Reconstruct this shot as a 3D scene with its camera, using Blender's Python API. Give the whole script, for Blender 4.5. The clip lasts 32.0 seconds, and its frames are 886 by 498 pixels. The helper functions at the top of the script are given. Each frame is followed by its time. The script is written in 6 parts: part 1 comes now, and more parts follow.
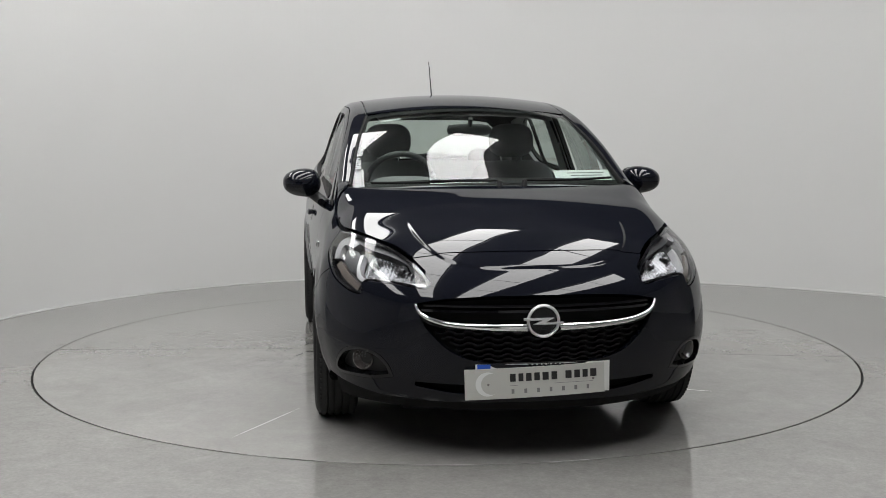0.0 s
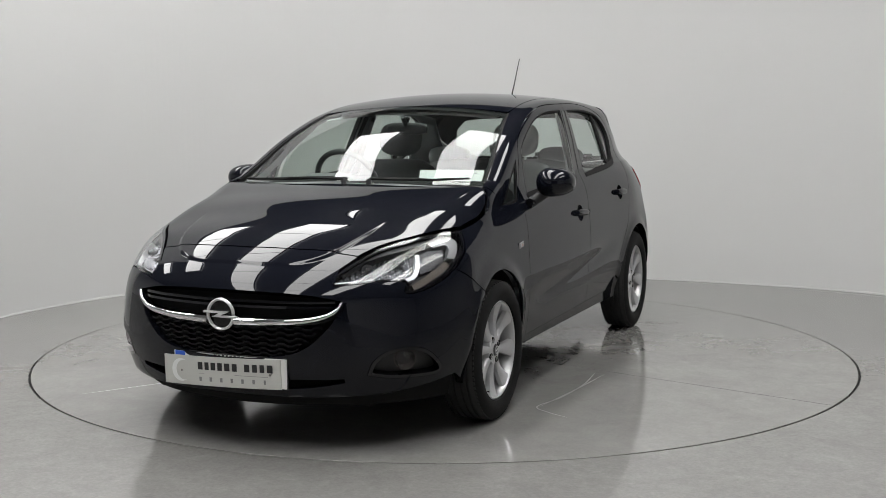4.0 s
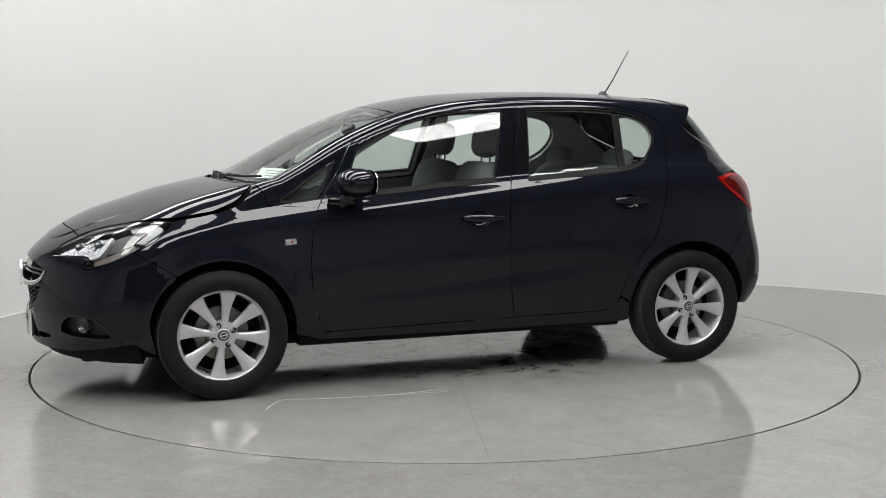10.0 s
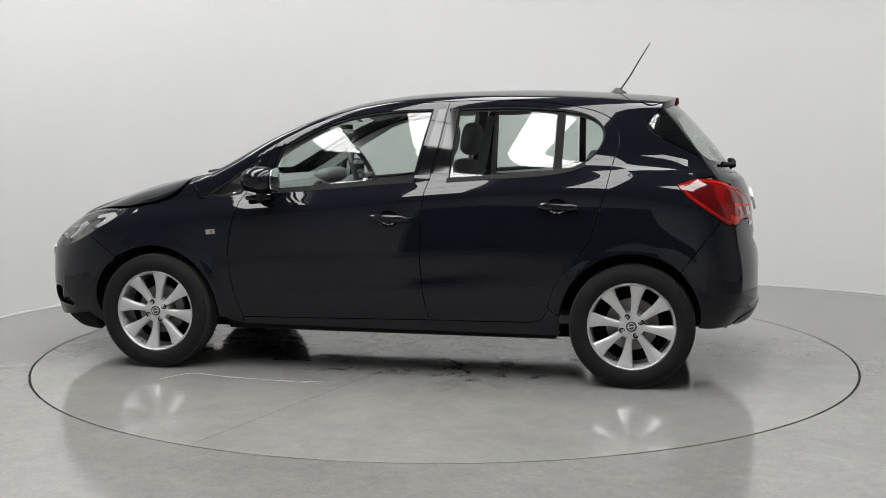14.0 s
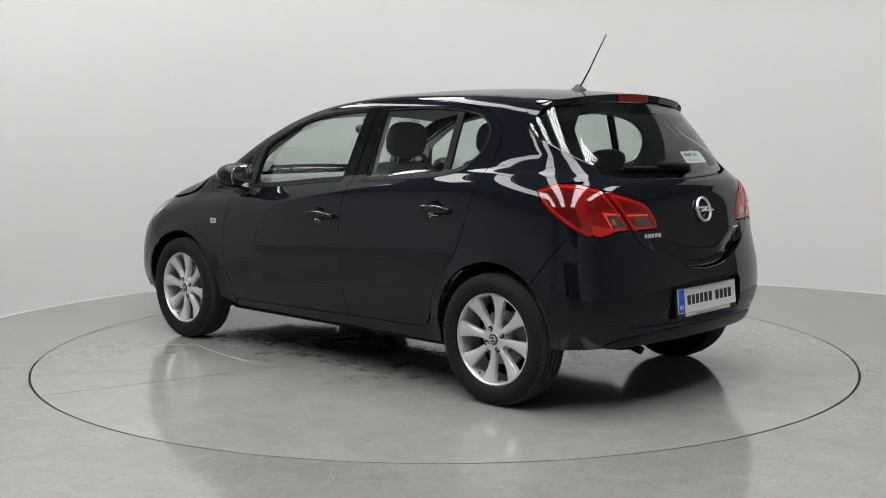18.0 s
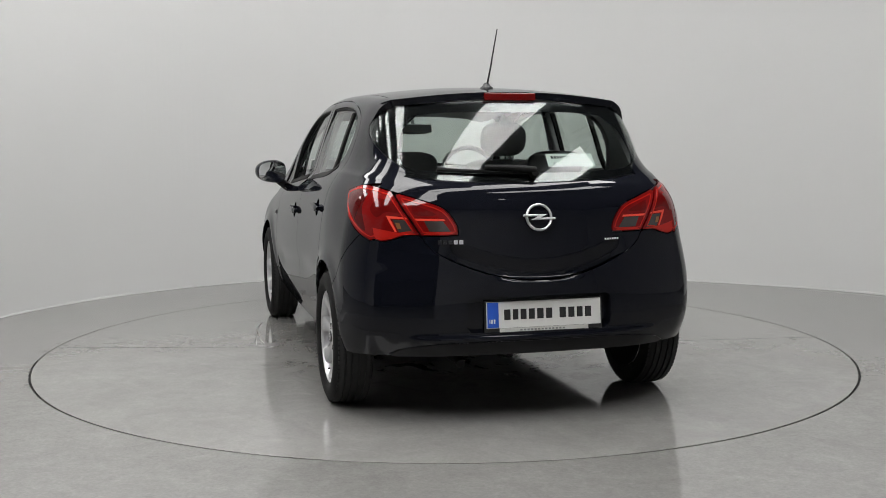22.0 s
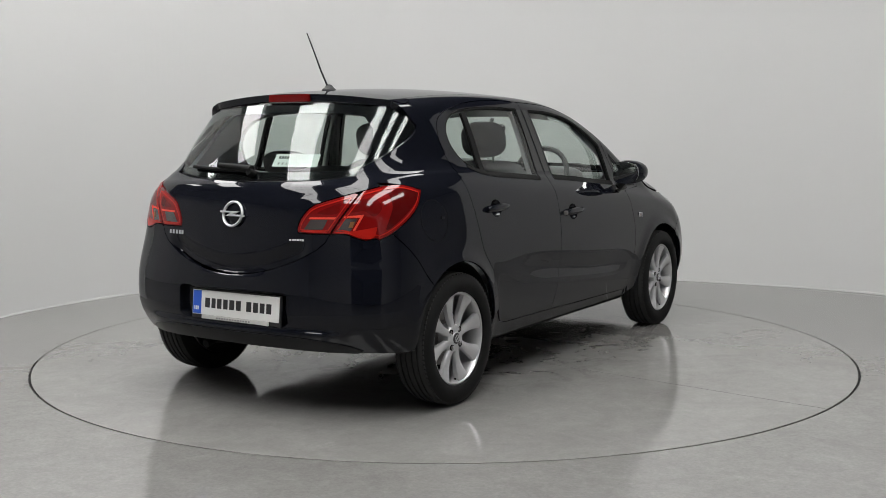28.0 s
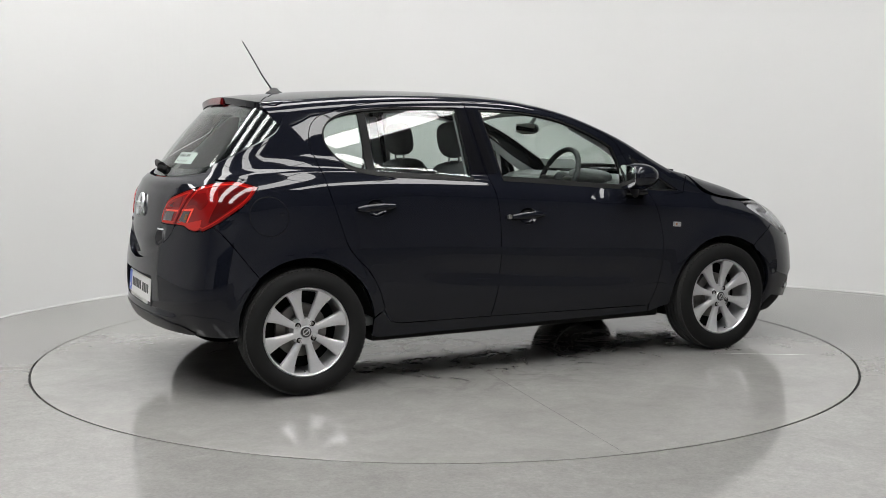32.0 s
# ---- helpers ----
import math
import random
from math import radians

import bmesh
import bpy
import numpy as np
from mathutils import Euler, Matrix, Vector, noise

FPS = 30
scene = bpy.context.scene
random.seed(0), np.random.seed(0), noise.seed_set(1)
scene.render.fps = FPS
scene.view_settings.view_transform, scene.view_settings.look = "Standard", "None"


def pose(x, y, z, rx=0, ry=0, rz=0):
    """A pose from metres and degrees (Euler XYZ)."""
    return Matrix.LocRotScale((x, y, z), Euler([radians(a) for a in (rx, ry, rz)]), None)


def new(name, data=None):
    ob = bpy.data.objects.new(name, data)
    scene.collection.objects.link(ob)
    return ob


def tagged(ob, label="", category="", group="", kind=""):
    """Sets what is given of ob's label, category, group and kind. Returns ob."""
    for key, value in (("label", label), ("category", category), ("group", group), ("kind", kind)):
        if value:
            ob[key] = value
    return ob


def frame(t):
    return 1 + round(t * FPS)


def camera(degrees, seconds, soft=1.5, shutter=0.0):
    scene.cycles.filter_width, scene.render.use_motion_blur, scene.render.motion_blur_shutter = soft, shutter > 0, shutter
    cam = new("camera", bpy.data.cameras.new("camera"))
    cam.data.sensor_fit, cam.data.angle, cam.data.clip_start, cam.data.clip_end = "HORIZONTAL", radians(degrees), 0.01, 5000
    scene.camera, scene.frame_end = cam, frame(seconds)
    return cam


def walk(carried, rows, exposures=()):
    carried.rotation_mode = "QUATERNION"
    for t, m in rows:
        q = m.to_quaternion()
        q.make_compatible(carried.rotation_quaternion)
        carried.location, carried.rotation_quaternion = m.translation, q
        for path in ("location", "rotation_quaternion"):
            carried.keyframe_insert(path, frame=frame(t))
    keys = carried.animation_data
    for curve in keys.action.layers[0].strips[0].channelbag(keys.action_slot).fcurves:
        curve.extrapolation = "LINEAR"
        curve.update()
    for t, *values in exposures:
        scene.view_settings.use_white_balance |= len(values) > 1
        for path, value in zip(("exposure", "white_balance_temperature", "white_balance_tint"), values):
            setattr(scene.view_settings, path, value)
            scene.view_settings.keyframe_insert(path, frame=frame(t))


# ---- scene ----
# camera: stands still, settles by a fraction of a degree in the first three seconds
cam = camera(43.775, 32.0, soft=0.6)
EYE = (0.0, -6.3255, 1.2515)


def aim(pan, tilt):
    return pose(*EYE, 90 - 6.1228 + tilt, 0, 0.0561 + pan) @ pose(0, 0, 0, 0, 0, -0.1586)


walk(cam, [(0, aim(0.117, 0.080)), (1, aim(0.078, 0.053)), (2, aim(0.039, 0.027)), (3, aim(0, 0)), (32, aim(0, 0))],
     exposures=[(0, -0.21), (3, -0.20), (6, -0.13), (7, 0.12), (9, 0.16), (10, 0.14), (13, 0.11), (14, 0.09), (17, 0.10), (18, 0.04), (19, 0.05), (20, 0.11), (21, 0.05), (22, -0.22), (25, -0.20), (28, -0.20), (29, 0.10), (30, 0.08), (32, 0.20)])

# the light: luminous panels under a grey studio ceiling (built with the room), a faint dim world outside it
CEILING = 4.5
PANEL_POWER = 12.0
scene.view_settings.exposure = 0.0
world = bpy.data.worlds.new("world")
scene.world = world
world.use_nodes = True
world.node_tree.nodes["Background"].inputs[0].default_value = (0.5, 0.55, 0.6, 1)
world.node_tree.nodes["Background"].inputs[1].default_value = 0.02
# ---- materials ----


def material(name, colour, rough=0.5, metal=0.0, coat=0.0, bump=0.0, scale=60.0, vary=0.0, spec=0.5, bump_dist=0.002, coat_ior=1.5):
    m = bpy.data.materials.new(name)
    m.use_nodes = True
    nt = m.node_tree
    b = nt.nodes["Principled BSDF"]
    b.inputs["Base Color"].default_value = (*colour, 1)
    b.inputs["Roughness"].default_value = rough
    b.inputs["Metallic"].default_value = metal
    b.inputs["Specular IOR Level"].default_value = spec
    b.inputs["Coat Weight"].default_value = coat
    b.inputs["Coat Roughness"].default_value = 0.02
    b.inputs["Coat IOR"].default_value = coat_ior
    co = nt.nodes.new("ShaderNodeTexCoord")
    if vary:
        n = nt.nodes.new("ShaderNodeTexNoise")
        n.inputs["Scale"].default_value = scale * 0.13
        n.inputs["Detail"].default_value = 6
        nt.links.new(co.outputs["Object"], n.inputs["Vector"])
        r = nt.nodes.new("ShaderNodeMapRange")
        r.inputs["To Min"].default_value = 1 - vary
        r.inputs["To Max"].default_value = 1 + vary
        nt.links.new(n.outputs["Fac"], r.inputs["Value"])
        mix = nt.nodes.new("ShaderNodeVectorMath")
        mix.operation = "SCALE"
        mix.inputs[0].default_value = colour
        nt.links.new(r.outputs["Result"], mix.inputs["Scale"])
        nt.links.new(mix.outputs["Vector"], b.inputs["Base Color"])
        rr = nt.nodes.new("ShaderNodeMapRange")
        rr.inputs["To Min"].default_value = max(rough - 0.3 * vary, 0.0)
        rr.inputs["To Max"].default_value = rough + 0.3 * vary
        nt.links.new(n.outputs["Fac"], rr.inputs["Value"])
        nt.links.new(rr.outputs["Result"], b.inputs["Roughness"])
    if bump:
        n2 = nt.nodes.new("ShaderNodeTexNoise")
        n2.inputs["Scale"].default_value = scale
        n2.inputs["Detail"].default_value = 4
        nt.links.new(co.outputs["Object"], n2.inputs["Vector"])
        bp = nt.nodes.new("ShaderNodeBump")
        bp.inputs["Strength"].default_value = bump
        bp.inputs["Distance"].default_value = bump_dist
        nt.links.new(n2.outputs["Fac"], bp.inputs["Height"])
        nt.links.new(bp.outputs["Normal"], b.inputs["Normal"])
    return m


def glass(name, tint, base=0.042, rough=0.0):
    """Thin pane: clear tinted body; the gloss grows towards a flat view."""
    m = bpy.data.materials.new(name)
    m.use_nodes = True
    nt = m.node_tree
    nt.nodes.remove(nt.nodes["Principled BSDF"])
    t = nt.nodes.new("ShaderNodeBsdfTransparent")
    t.inputs[0].default_value = (*tint, 1)
    g = nt.nodes.new("ShaderNodeBsdfGlossy")
    g.inputs["Roughness"].default_value = rough
    f = nt.nodes.new("ShaderNodeLayerWeight")
    f.inputs["Blend"].default_value = 0.5
    p = nt.nodes.new("ShaderNodeMath")
    p.operation = "POWER"
    p.inputs[1].default_value = 5.0
    a = nt.nodes.new("ShaderNodeMath")
    a.operation = "MULTIPLY_ADD"
    a.inputs[1].default_value = 1 - base
    a.inputs[2].default_value = base
    mx = nt.nodes.new("ShaderNodeMixShader")
    nt.links.new(f.outputs["Facing"], p.inputs[0])
    nt.links.new(p.outputs[0], a.inputs[0])
    nt.links.new(a.outputs[0], mx.inputs[0])
    nt.links.new(t.outputs[0], mx.inputs[1])
    nt.links.new(g.outputs[0], mx.inputs[2])
    nt.links.new(mx.outputs[0], nt.nodes["Material Output"].inputs[0])
    return m


def glow(name, colour, strength):
    m = bpy.data.materials.new(name)
    m.use_nodes = True
    b = m.node_tree.nodes["Principled BSDF"]
    b.inputs["Base Color"].default_value = (0.8, 0.8, 0.8, 1)
    b.inputs["Emission Color"].default_value = (*colour, 1)
    b.inputs["Emission Strength"].default_value = strength
    return m


PAINT = material("dark_blue_black_metallic_paint", (0.0047, 0.0054, 0.0088), 0.4, 0.0, 0.80, bump=0.0, scale=900, vary=0.12, spec=0.0, coat_ior=1.45)
GLOSS_BLACK = material("gloss_black_plastic", (0.004, 0.004, 0.005), 0.06, vary=0.1, scale=40)
TRIM = material("black_grained_plastic", (0.012, 0.012, 0.013), 0.5, bump=0.25, scale=700, vary=0.15, bump_dist=0.0006)
RUBBER = material("tyre_rubber", (0.0062, 0.0062, 0.0062), 0.75, bump=0.3, scale=260, vary=0.25, spec=0.22, bump_dist=0.001)
TREAD = material("worn_tread_rubber", (0.030, 0.030, 0.030), 0.8, bump=0.5, scale=300, vary=0.3, spec=0.2, bump_dist=0.001)
SEAL = material("rubber_seal", (0.006, 0.006, 0.006), 0.6, vary=0.1, spec=0.15)
DARK = material("underbody_black", (0.008, 0.008, 0.008), 0.85, bump=0.4, scale=50, vary=0.3, spec=0.15)
SILVER = material("silver_wheel_paint", (0.55, 0.55, 0.56), 0.32, 0.5, 0.4, bump=0.05, scale=500, vary=0.06)
EMBLEM = material("satin_chrome", (0.72, 0.72, 0.73), 0.3, 0.55, vary=0.03)
CHROME = material("polished_chrome", (0.82, 0.82, 0.83), 0.06, 1.0, vary=0.03)
STEEL = material("brake_steel", (0.25, 0.24, 0.23), 0.45, 0.9, bump=0.2, scale=200, vary=0.25)
CLOTH = material("charcoal_seat_cloth", (0.17, 0.172, 0.176), 0.9, bump=0.6, scale=420, vary=0.2)
DASH = material("soft_dash_plastic", (0.17, 0.171, 0.174), 0.6, bump=0.3, scale=500, vary=0.15)
GRIP = material("dark_wheel_grip", (0.05, 0.05, 0.052), 0.55, bump=0.3, scale=500, vary=0.15)
INNER = material("mid_grey_inner_trim", (0.38, 0.38, 0.382), 0.8, bump=0.2, scale=400, vary=0.08)
LINING = material("grey_headlining", (0.46, 0.46, 0.45), 0.95, bump=0.3, scale=400, vary=0.06)
GLASS = glass("green_tinted_glass", (0.80, 0.86, 0.83), 0.080)
SCREEN_GLASS = glass("windscreen_glass", (0.76, 0.82, 0.79), 0.052)
REAR_GLASS = glass("rear_screen_glass", (0.74, 0.80, 0.77), 0.05)
LENS = glass("clear_lamp_lens", (0.95, 0.96, 0.97), 0.04)
REFLECTOR = material("lamp_reflector", (0.20, 0.20, 0.208), 0.24, 1.0, bump=0.1, scale=90, vary=0.1)
LAMP_GREY = material("lamp_bezel_grey", (0.06, 0.06, 0.062), 0.35, 0.3, vary=0.1)
LAMP_WHITE = material("lamp_white_diffuser", (0.24, 0.24, 0.245), 0.2, vary=0.04)
RED_BODY = material("red_lamp_body", (0.165, 0.004, 0.004), 0.04, 0.0, 0.0, vary=0.08, scale=120)
RED_BRIGHT = material("bright_red_lamp_band", (0.40, 0.014, 0.009), 0.05, 0.0, 0.0, vary=0.05, scale=120)
RED_MID = material("dark_red_lamp_panel", (0.11, 0.003, 0.003), 0.05, vary=0.05, scale=120)
RED_LINE = material("pale_red_light_line", (0.75, 0.06, 0.035), 0.25, vary=0.03)
VALANCE = material("satin_black_plastic", (0.005, 0.005, 0.006), 0.32, vary=0.12, spec=0.22)
PAPER_CLEAR = material("pale_sticker", (0.62, 0.66, 0.64), 0.5, vary=0.03)
RED_DEEP = material("deep_red_lamp_body", (0.065, 0.002, 0.002), 0.05, 0.0, 0.0, vary=0.08, scale=120)
SMOKE = material("smoked_clear_lamp", (0.055, 0.047, 0.045), 0.15, 0.2, 1.0, vary=0.15, scale=200)
PALE_AMBER = material("pale_amber_lamp_panel", (0.115, 0.098, 0.085), 0.3, vary=0.08)
AMBER = material("amber_lens", (0.20, 0.09, 0.035), 0.2, vary=0.05)
PLATE = material("white_plate", (0.72, 0.72, 0.70), 0.35, vary=0.03, scale=30)
PLATE_GREY = material("pale_sign_board", (0.55, 0.55, 0.52), 0.45, vary=0.05, scale=30)
INK = material("black_ink", (0.015, 0.015, 0.016), 0.5)
INK_GREY = material("grey_ink", (0.22, 0.22, 0.22), 0.5)
BLUE = material("blue_plate_band", (0.02, 0.10, 0.55), 0.35, vary=0.05)
PAPER = material("white_paper", (0.78, 0.79, 0.78), 0.7, vary=0.02)
MIRROR = material("mirror_glass", (0.85, 0.86, 0.86), 0.02, 1.0)
WALL = material("white_painted_wall", (0.55, 0.55, 0.545), 0.75, bump=0.12, scale=14, vary=0.02, bump_dist=0.004)
CEIL = material("grey_studio_ceiling", (0.30, 0.30, 0.305), 0.9, vary=0.1, scale=8)
STORE = material("dark_store_paint", (0.06, 0.06, 0.062), 0.9, vary=0.1, scale=8)
BACKWALL = material("white_studio_wall", (0.72, 0.72, 0.722), 0.9, vary=0.1, scale=8)
TRACK = material("black_track", (0.02, 0.02, 0.02), 0.5)
LIGHT = glow("luminous_panel", (1.0, 0.993, 0.982), PANEL_POWER)
# ---- mesh helpers ----
from mathutils.geometry import delaunay_2d_cdt


def link(name, mesh, mat, parent=None, label=""):
    ob = new(name, mesh)
    if not mesh.materials:
        mesh.materials.append(mat)
    if parent:
        ob.parent = parent
    return tagged(ob, label)


def part(name, bm, mat, parent, label="", smooth=False):
    mesh = bpy.data.meshes.new(name)
    bm.to_mesh(mesh)
    bm.free()
    if smooth:
        mesh.shade_smooth()
        mesh.set_sharp_from_angle(angle=radians(38))
    return link(name, mesh, mat, parent, label)


def skin(name, data, mat, parent, label=""):
    """A part from places, faces and normals."""
    p, faces, nrm = data
    mesh = bpy.data.meshes.new(name)
    mesh.from_pydata([tuple(v) for v in p], [], faces)
    mesh.shade_smooth()
    mesh.normals_split_custom_set_from_vertices([tuple(n) for n in nrm])
    return link(name, mesh, mat, parent, label)


def box_into(bm, centre, size, turn=None, bevel=0.0):
    g = bmesh.ops.create_cube(bm, size=1.0)
    vs = g["verts"]
    bmesh.ops.scale(bm, vec=size, verts=vs)
    if bevel:
        es = list({e for v in vs for e in v.link_edges})
        r = bmesh.ops.bevel(bm, geom=es, offset=bevel, segments=2, affect="EDGES", profile=0.6)
        vs = list({v for f in r["faces"] for v in f.verts} | {v for v in vs if v.is_valid})
    m = Matrix.Translation(centre)
    if turn is not None:
        m = m @ turn.to_4x4()
    bmesh.ops.transform(bm, matrix=m, verts=[v for v in vs if v.is_valid])
    return bm


def block(centre, size, turn=None, bevel=0.004):
    return box_into(bmesh.new(), centre, size, turn, bevel)


def lathe(profile, n=48, closed=False):
    """Round body about the y axis from (radius, y) pairs."""
    bm = bmesh.new()
    rings = []
    for i in range(n):
        a = 2 * math.pi * i / n
        rings.append([bm.verts.new((r * math.cos(a), y, r * math.sin(a))) for r, y in profile])
    m = len(profile)
    for i in range(n):
        a, b = rings[i], rings[(i + 1) % n]
        for k in range(m if closed else m - 1):
            bm.faces.new((a[k], a[(k + 1) % m], b[(k + 1) % m], b[k]))
    bmesh.ops.remove_doubles(bm, verts=bm.verts, dist=1e-5)
    bmesh.ops.recalc_face_normals(bm, faces=bm.faces)
    return bm


def tube(points, radius, n=8, taper=None):
    """A round bar along points."""
    bm = bmesh.new()
    pts = [Vector(p) for p in points]
    rings = []
    for i, p in enumerate(pts):
        t = (pts[min(i + 1, len(pts) - 1)] - pts[max(i - 1, 0)]).normalized()
        u = t.orthogonal().normalized() if abs(t.z) > 0.9 else t.cross(Vector((0, 0, 1))).normalized()
        v = t.cross(u)
        r = radius if taper is None else radius + (taper - radius) * i / (len(pts) - 1)
        rings.append([bm.verts.new(p + r * (math.cos(a) * u + math.sin(a) * v)) for a in [2 * math.pi * k / n for k in range(n)]])
    for a, b in zip(rings, rings[1:]):
        for k in range(n):
            bm.faces.new((a[k], a[(k + 1) % n], b[(k + 1) % n], b[k]))
    bm.faces.new(rings[0][::-1])
    bm.faces.new(rings[-1])
    bmesh.ops.recalc_face_normals(bm, faces=bm.faces)
    return bm


def prism(loop, depth, bevel=0.0):
    """A flat loop of (x, y) raised to +z by depth."""
    bm = bmesh.new()
    vs = [bm.verts.new((p[0], p[1], 0)) for p in loop]
    f = bm.faces.new(vs)
    if f.normal.z < 0:
        f.normal_flip()
    r = bmesh.ops.extrude_face_region(bm, geom=[f])
    bmesh.ops.translate(bm, vec=(0, 0, depth), verts=[v for v in r["geom"] if isinstance(v, bmesh.types.BMVert)])
    bmesh.ops.recalc_face_normals(bm, faces=bm.faces)
    if bevel:
        top = [e for e in bm.edges if all(v.co.z > depth * 0.5 for v in e.verts)]
        bmesh.ops.bevel(bm, geom=top, offset=bevel, segments=2, affect="EDGES", profile=0.6)
    return bm


def placed(bm, m):
    bmesh.ops.transform(bm, matrix=m, verts=bm.verts)
    return bm


def thing(name, label, category, m=None, group="", kind=""):
    ob = new(name)
    ob.empty_display_size = 0.1
    if m is not None:
        ob.matrix_basis = m
    return tagged(ob, label, category, group, kind)
# ---- the car's form: four smooth limits (top, side, front, rear) rounded into each other ----
# car space: x forward, y to its left, z up, the ground at 0, the axles at x = +-AXLE
AXLE, WHEEL_R = 1.2474, 0.305


def curve(*knots):
    """A natural cubic through (x, value) knots, linear outside."""
    xs, ys = np.array([k[0] for k in knots], float), np.array([k[1] for k in knots], float)
    if xs[0] > xs[-1]:
        xs, ys = xs[::-1], ys[::-1]
    n, h = len(xs), np.diff(xs)
    a, r = np.eye(n), np.zeros(n)
    for i in range(1, n - 1):
        a[i, i - 1:i + 2] = h[i - 1], 2 * (h[i - 1] + h[i]), h[i]
        r[i] = 6 * ((ys[i + 1] - ys[i]) / h[i] - (ys[i] - ys[i - 1]) / h[i - 1])
    m = np.linalg.solve(a, r)
    s0 = (ys[1] - ys[0]) / h[0] - h[0] * m[1] / 6
    s1 = (ys[-1] - ys[-2]) / h[-1] + h[-1] * m[-2] / 6

    def value(x):
        x = np.asarray(x, float)
        i = np.clip(np.searchsorted(xs, x) - 1, 0, n - 2)
        p, q = (xs[i + 1] - x) / h[i], (x - xs[i]) / h[i]
        y = p * ys[i] + q * ys[i + 1] + ((p ** 3 - p) * m[i] + (q ** 3 - q) * m[i + 1]) * h[i] ** 2 / 6
        y = np.where(x < xs[0], ys[0] + s0 * (x - xs[0]), y)
        return np.where(x > xs[-1], ys[-1] + s1 * (x - xs[-1]), y)
    return value


def step(x, a, b):
    t = np.clip((x - a) / (b - a), 0, 1)
    return t * t * (3 - 2 * t)


def smax(a, b, k):
    h = np.maximum(k - np.abs(a - b), 0) / k
    return np.maximum(a, b) + h * h * k / 4


# centre line of bonnet, windscreen and roof
top_hood = curve((2.30, 0.532), (2.12, 0.694), (2.05, 0.734), (1.95, 0.7765), (1.80, 0.846), (1.65, 0.9005), (1.50, 0.9492), (1.35, 0.982), (1.20, 1.009), (1.0, 1.024))
top_cabin = curve((1.40, 0.888), (1.15, 1.012), (0.95, 1.117), (0.75, 1.2255), (0.55, 1.314), (0.36, 1.381), (0.15, 1.428), (-0.10, 1.456),
                  (-0.40, 1.469), (-0.70, 1.471), (-1.00, 1.461), (-1.25, 1.443), (-1.50, 1.415))
# fall of bonnet and cabin towards the sides
hood_side = curve((1.1, 0.027), (1.45, 0.115), (1.8, 0.138), (2.05, 0.095))
cabin_side = curve((1.1, 0.055), (0.7, 0.095), (0.35, 0.150), (-0.1, 0.137), (-0.7, 0.146), (-1.3, 0.153))
belt = curve((1.6, 0.80), (0.95, 0.893), (0.44, 0.945), (-0.20, 1.000), (-0.85, 1.050), (-1.2, 1.062), (-1.8, 1.03))
section = curve((-0.25, 0.705), (0.0, 0.762), (0.12, 0.789), (0.30, 0.812), (0.48, 0.822), (0.64, 0.818), (0.78, 0.806), (0.88, 0.791), (0.95, 0.773), (1.0, 0.748))
plan_low = curve((-2.0, 0.937), (-1.75, 0.973), (-1.50, 0.992), (-1.22, 1.001), (-0.85, 0.996), (-0.2, 0.995), (0.5, 0.994), (0.90, 0.992), (1.22, 0.995),
                 (1.50, 1.003), (1.75, 0.993), (2.05, 0.890))
plan_high = curve((-1.9, 0.880), (-1.55, 0.910), (-1.2, 0.945), (-0.4, 0.980), (0.4, 0.976), (0.8, 0.981), (1.2, 0.998))
nose = curve((0.0, 1.95), (0.12, 2.0), (0.18, 2.059), (0.225, 2.098), (0.27, 2.106), (0.33, 2.113), (0.45, 2.124), (0.55, 2.134), (0.65, 2.119), (0.73, 2.073), (0.85, 2.000), (1.0, 1.866))
tail = curve((0.0, -1.666), (0.20, -1.776), (0.30, -1.843), (0.40, -1.880), (0.50, -1.883), (0.60, -1.878), (0.72, -1.858), (0.84, -1.842), (0.93, -1.826), (0.99, -1.794), (1.04, -1.744),
             (1.13, -1.672), (1.24, -1.581), (1.35, -1.488), (1.45, -1.400))
# how the ends bend round in plan, and how the rear quarter draws in above the bumper
nose_side = curve((0.2, 0.444), (0.4, 0.320), (0.55, 0.385), (0.7, 0.415), (0.9, 0.350))
tail_side = curve((0.25, 0.255), (0.45, 0.155), (0.62, 0.165), (0.8, 0.188), (1.0, 0.215), (1.2, 0.30), (1.4, 0.15))
rear_in = curve((0.25, -0.040), (0.45, -0.018), (0.6, -0.006), (0.72, 0.010), (0.84, 0.028), (0.96, 0.036), (1.1, 0.052), (1.3, 0.040))


def top_limit(x, y):
    hood = top_hood(x + 0.144 * y * y) - hood_side(x) * y * y
    # a low dome with a crease round it
    inside = 1 - (np.maximum(x - 1.2, 0) / 0.815) ** 4.5 - (y / 0.46) ** 3
    ridge = 0.0070 * step(inside, -0.02, 0.06) * step(x, 1.55, 1.84)
    cabin = top_cabin(x + 0.20 * y * y * step(x, 0.1, 0.9)) - cabin_side(x) * y * y
    return np.maximum(hood + ridge, cabin)


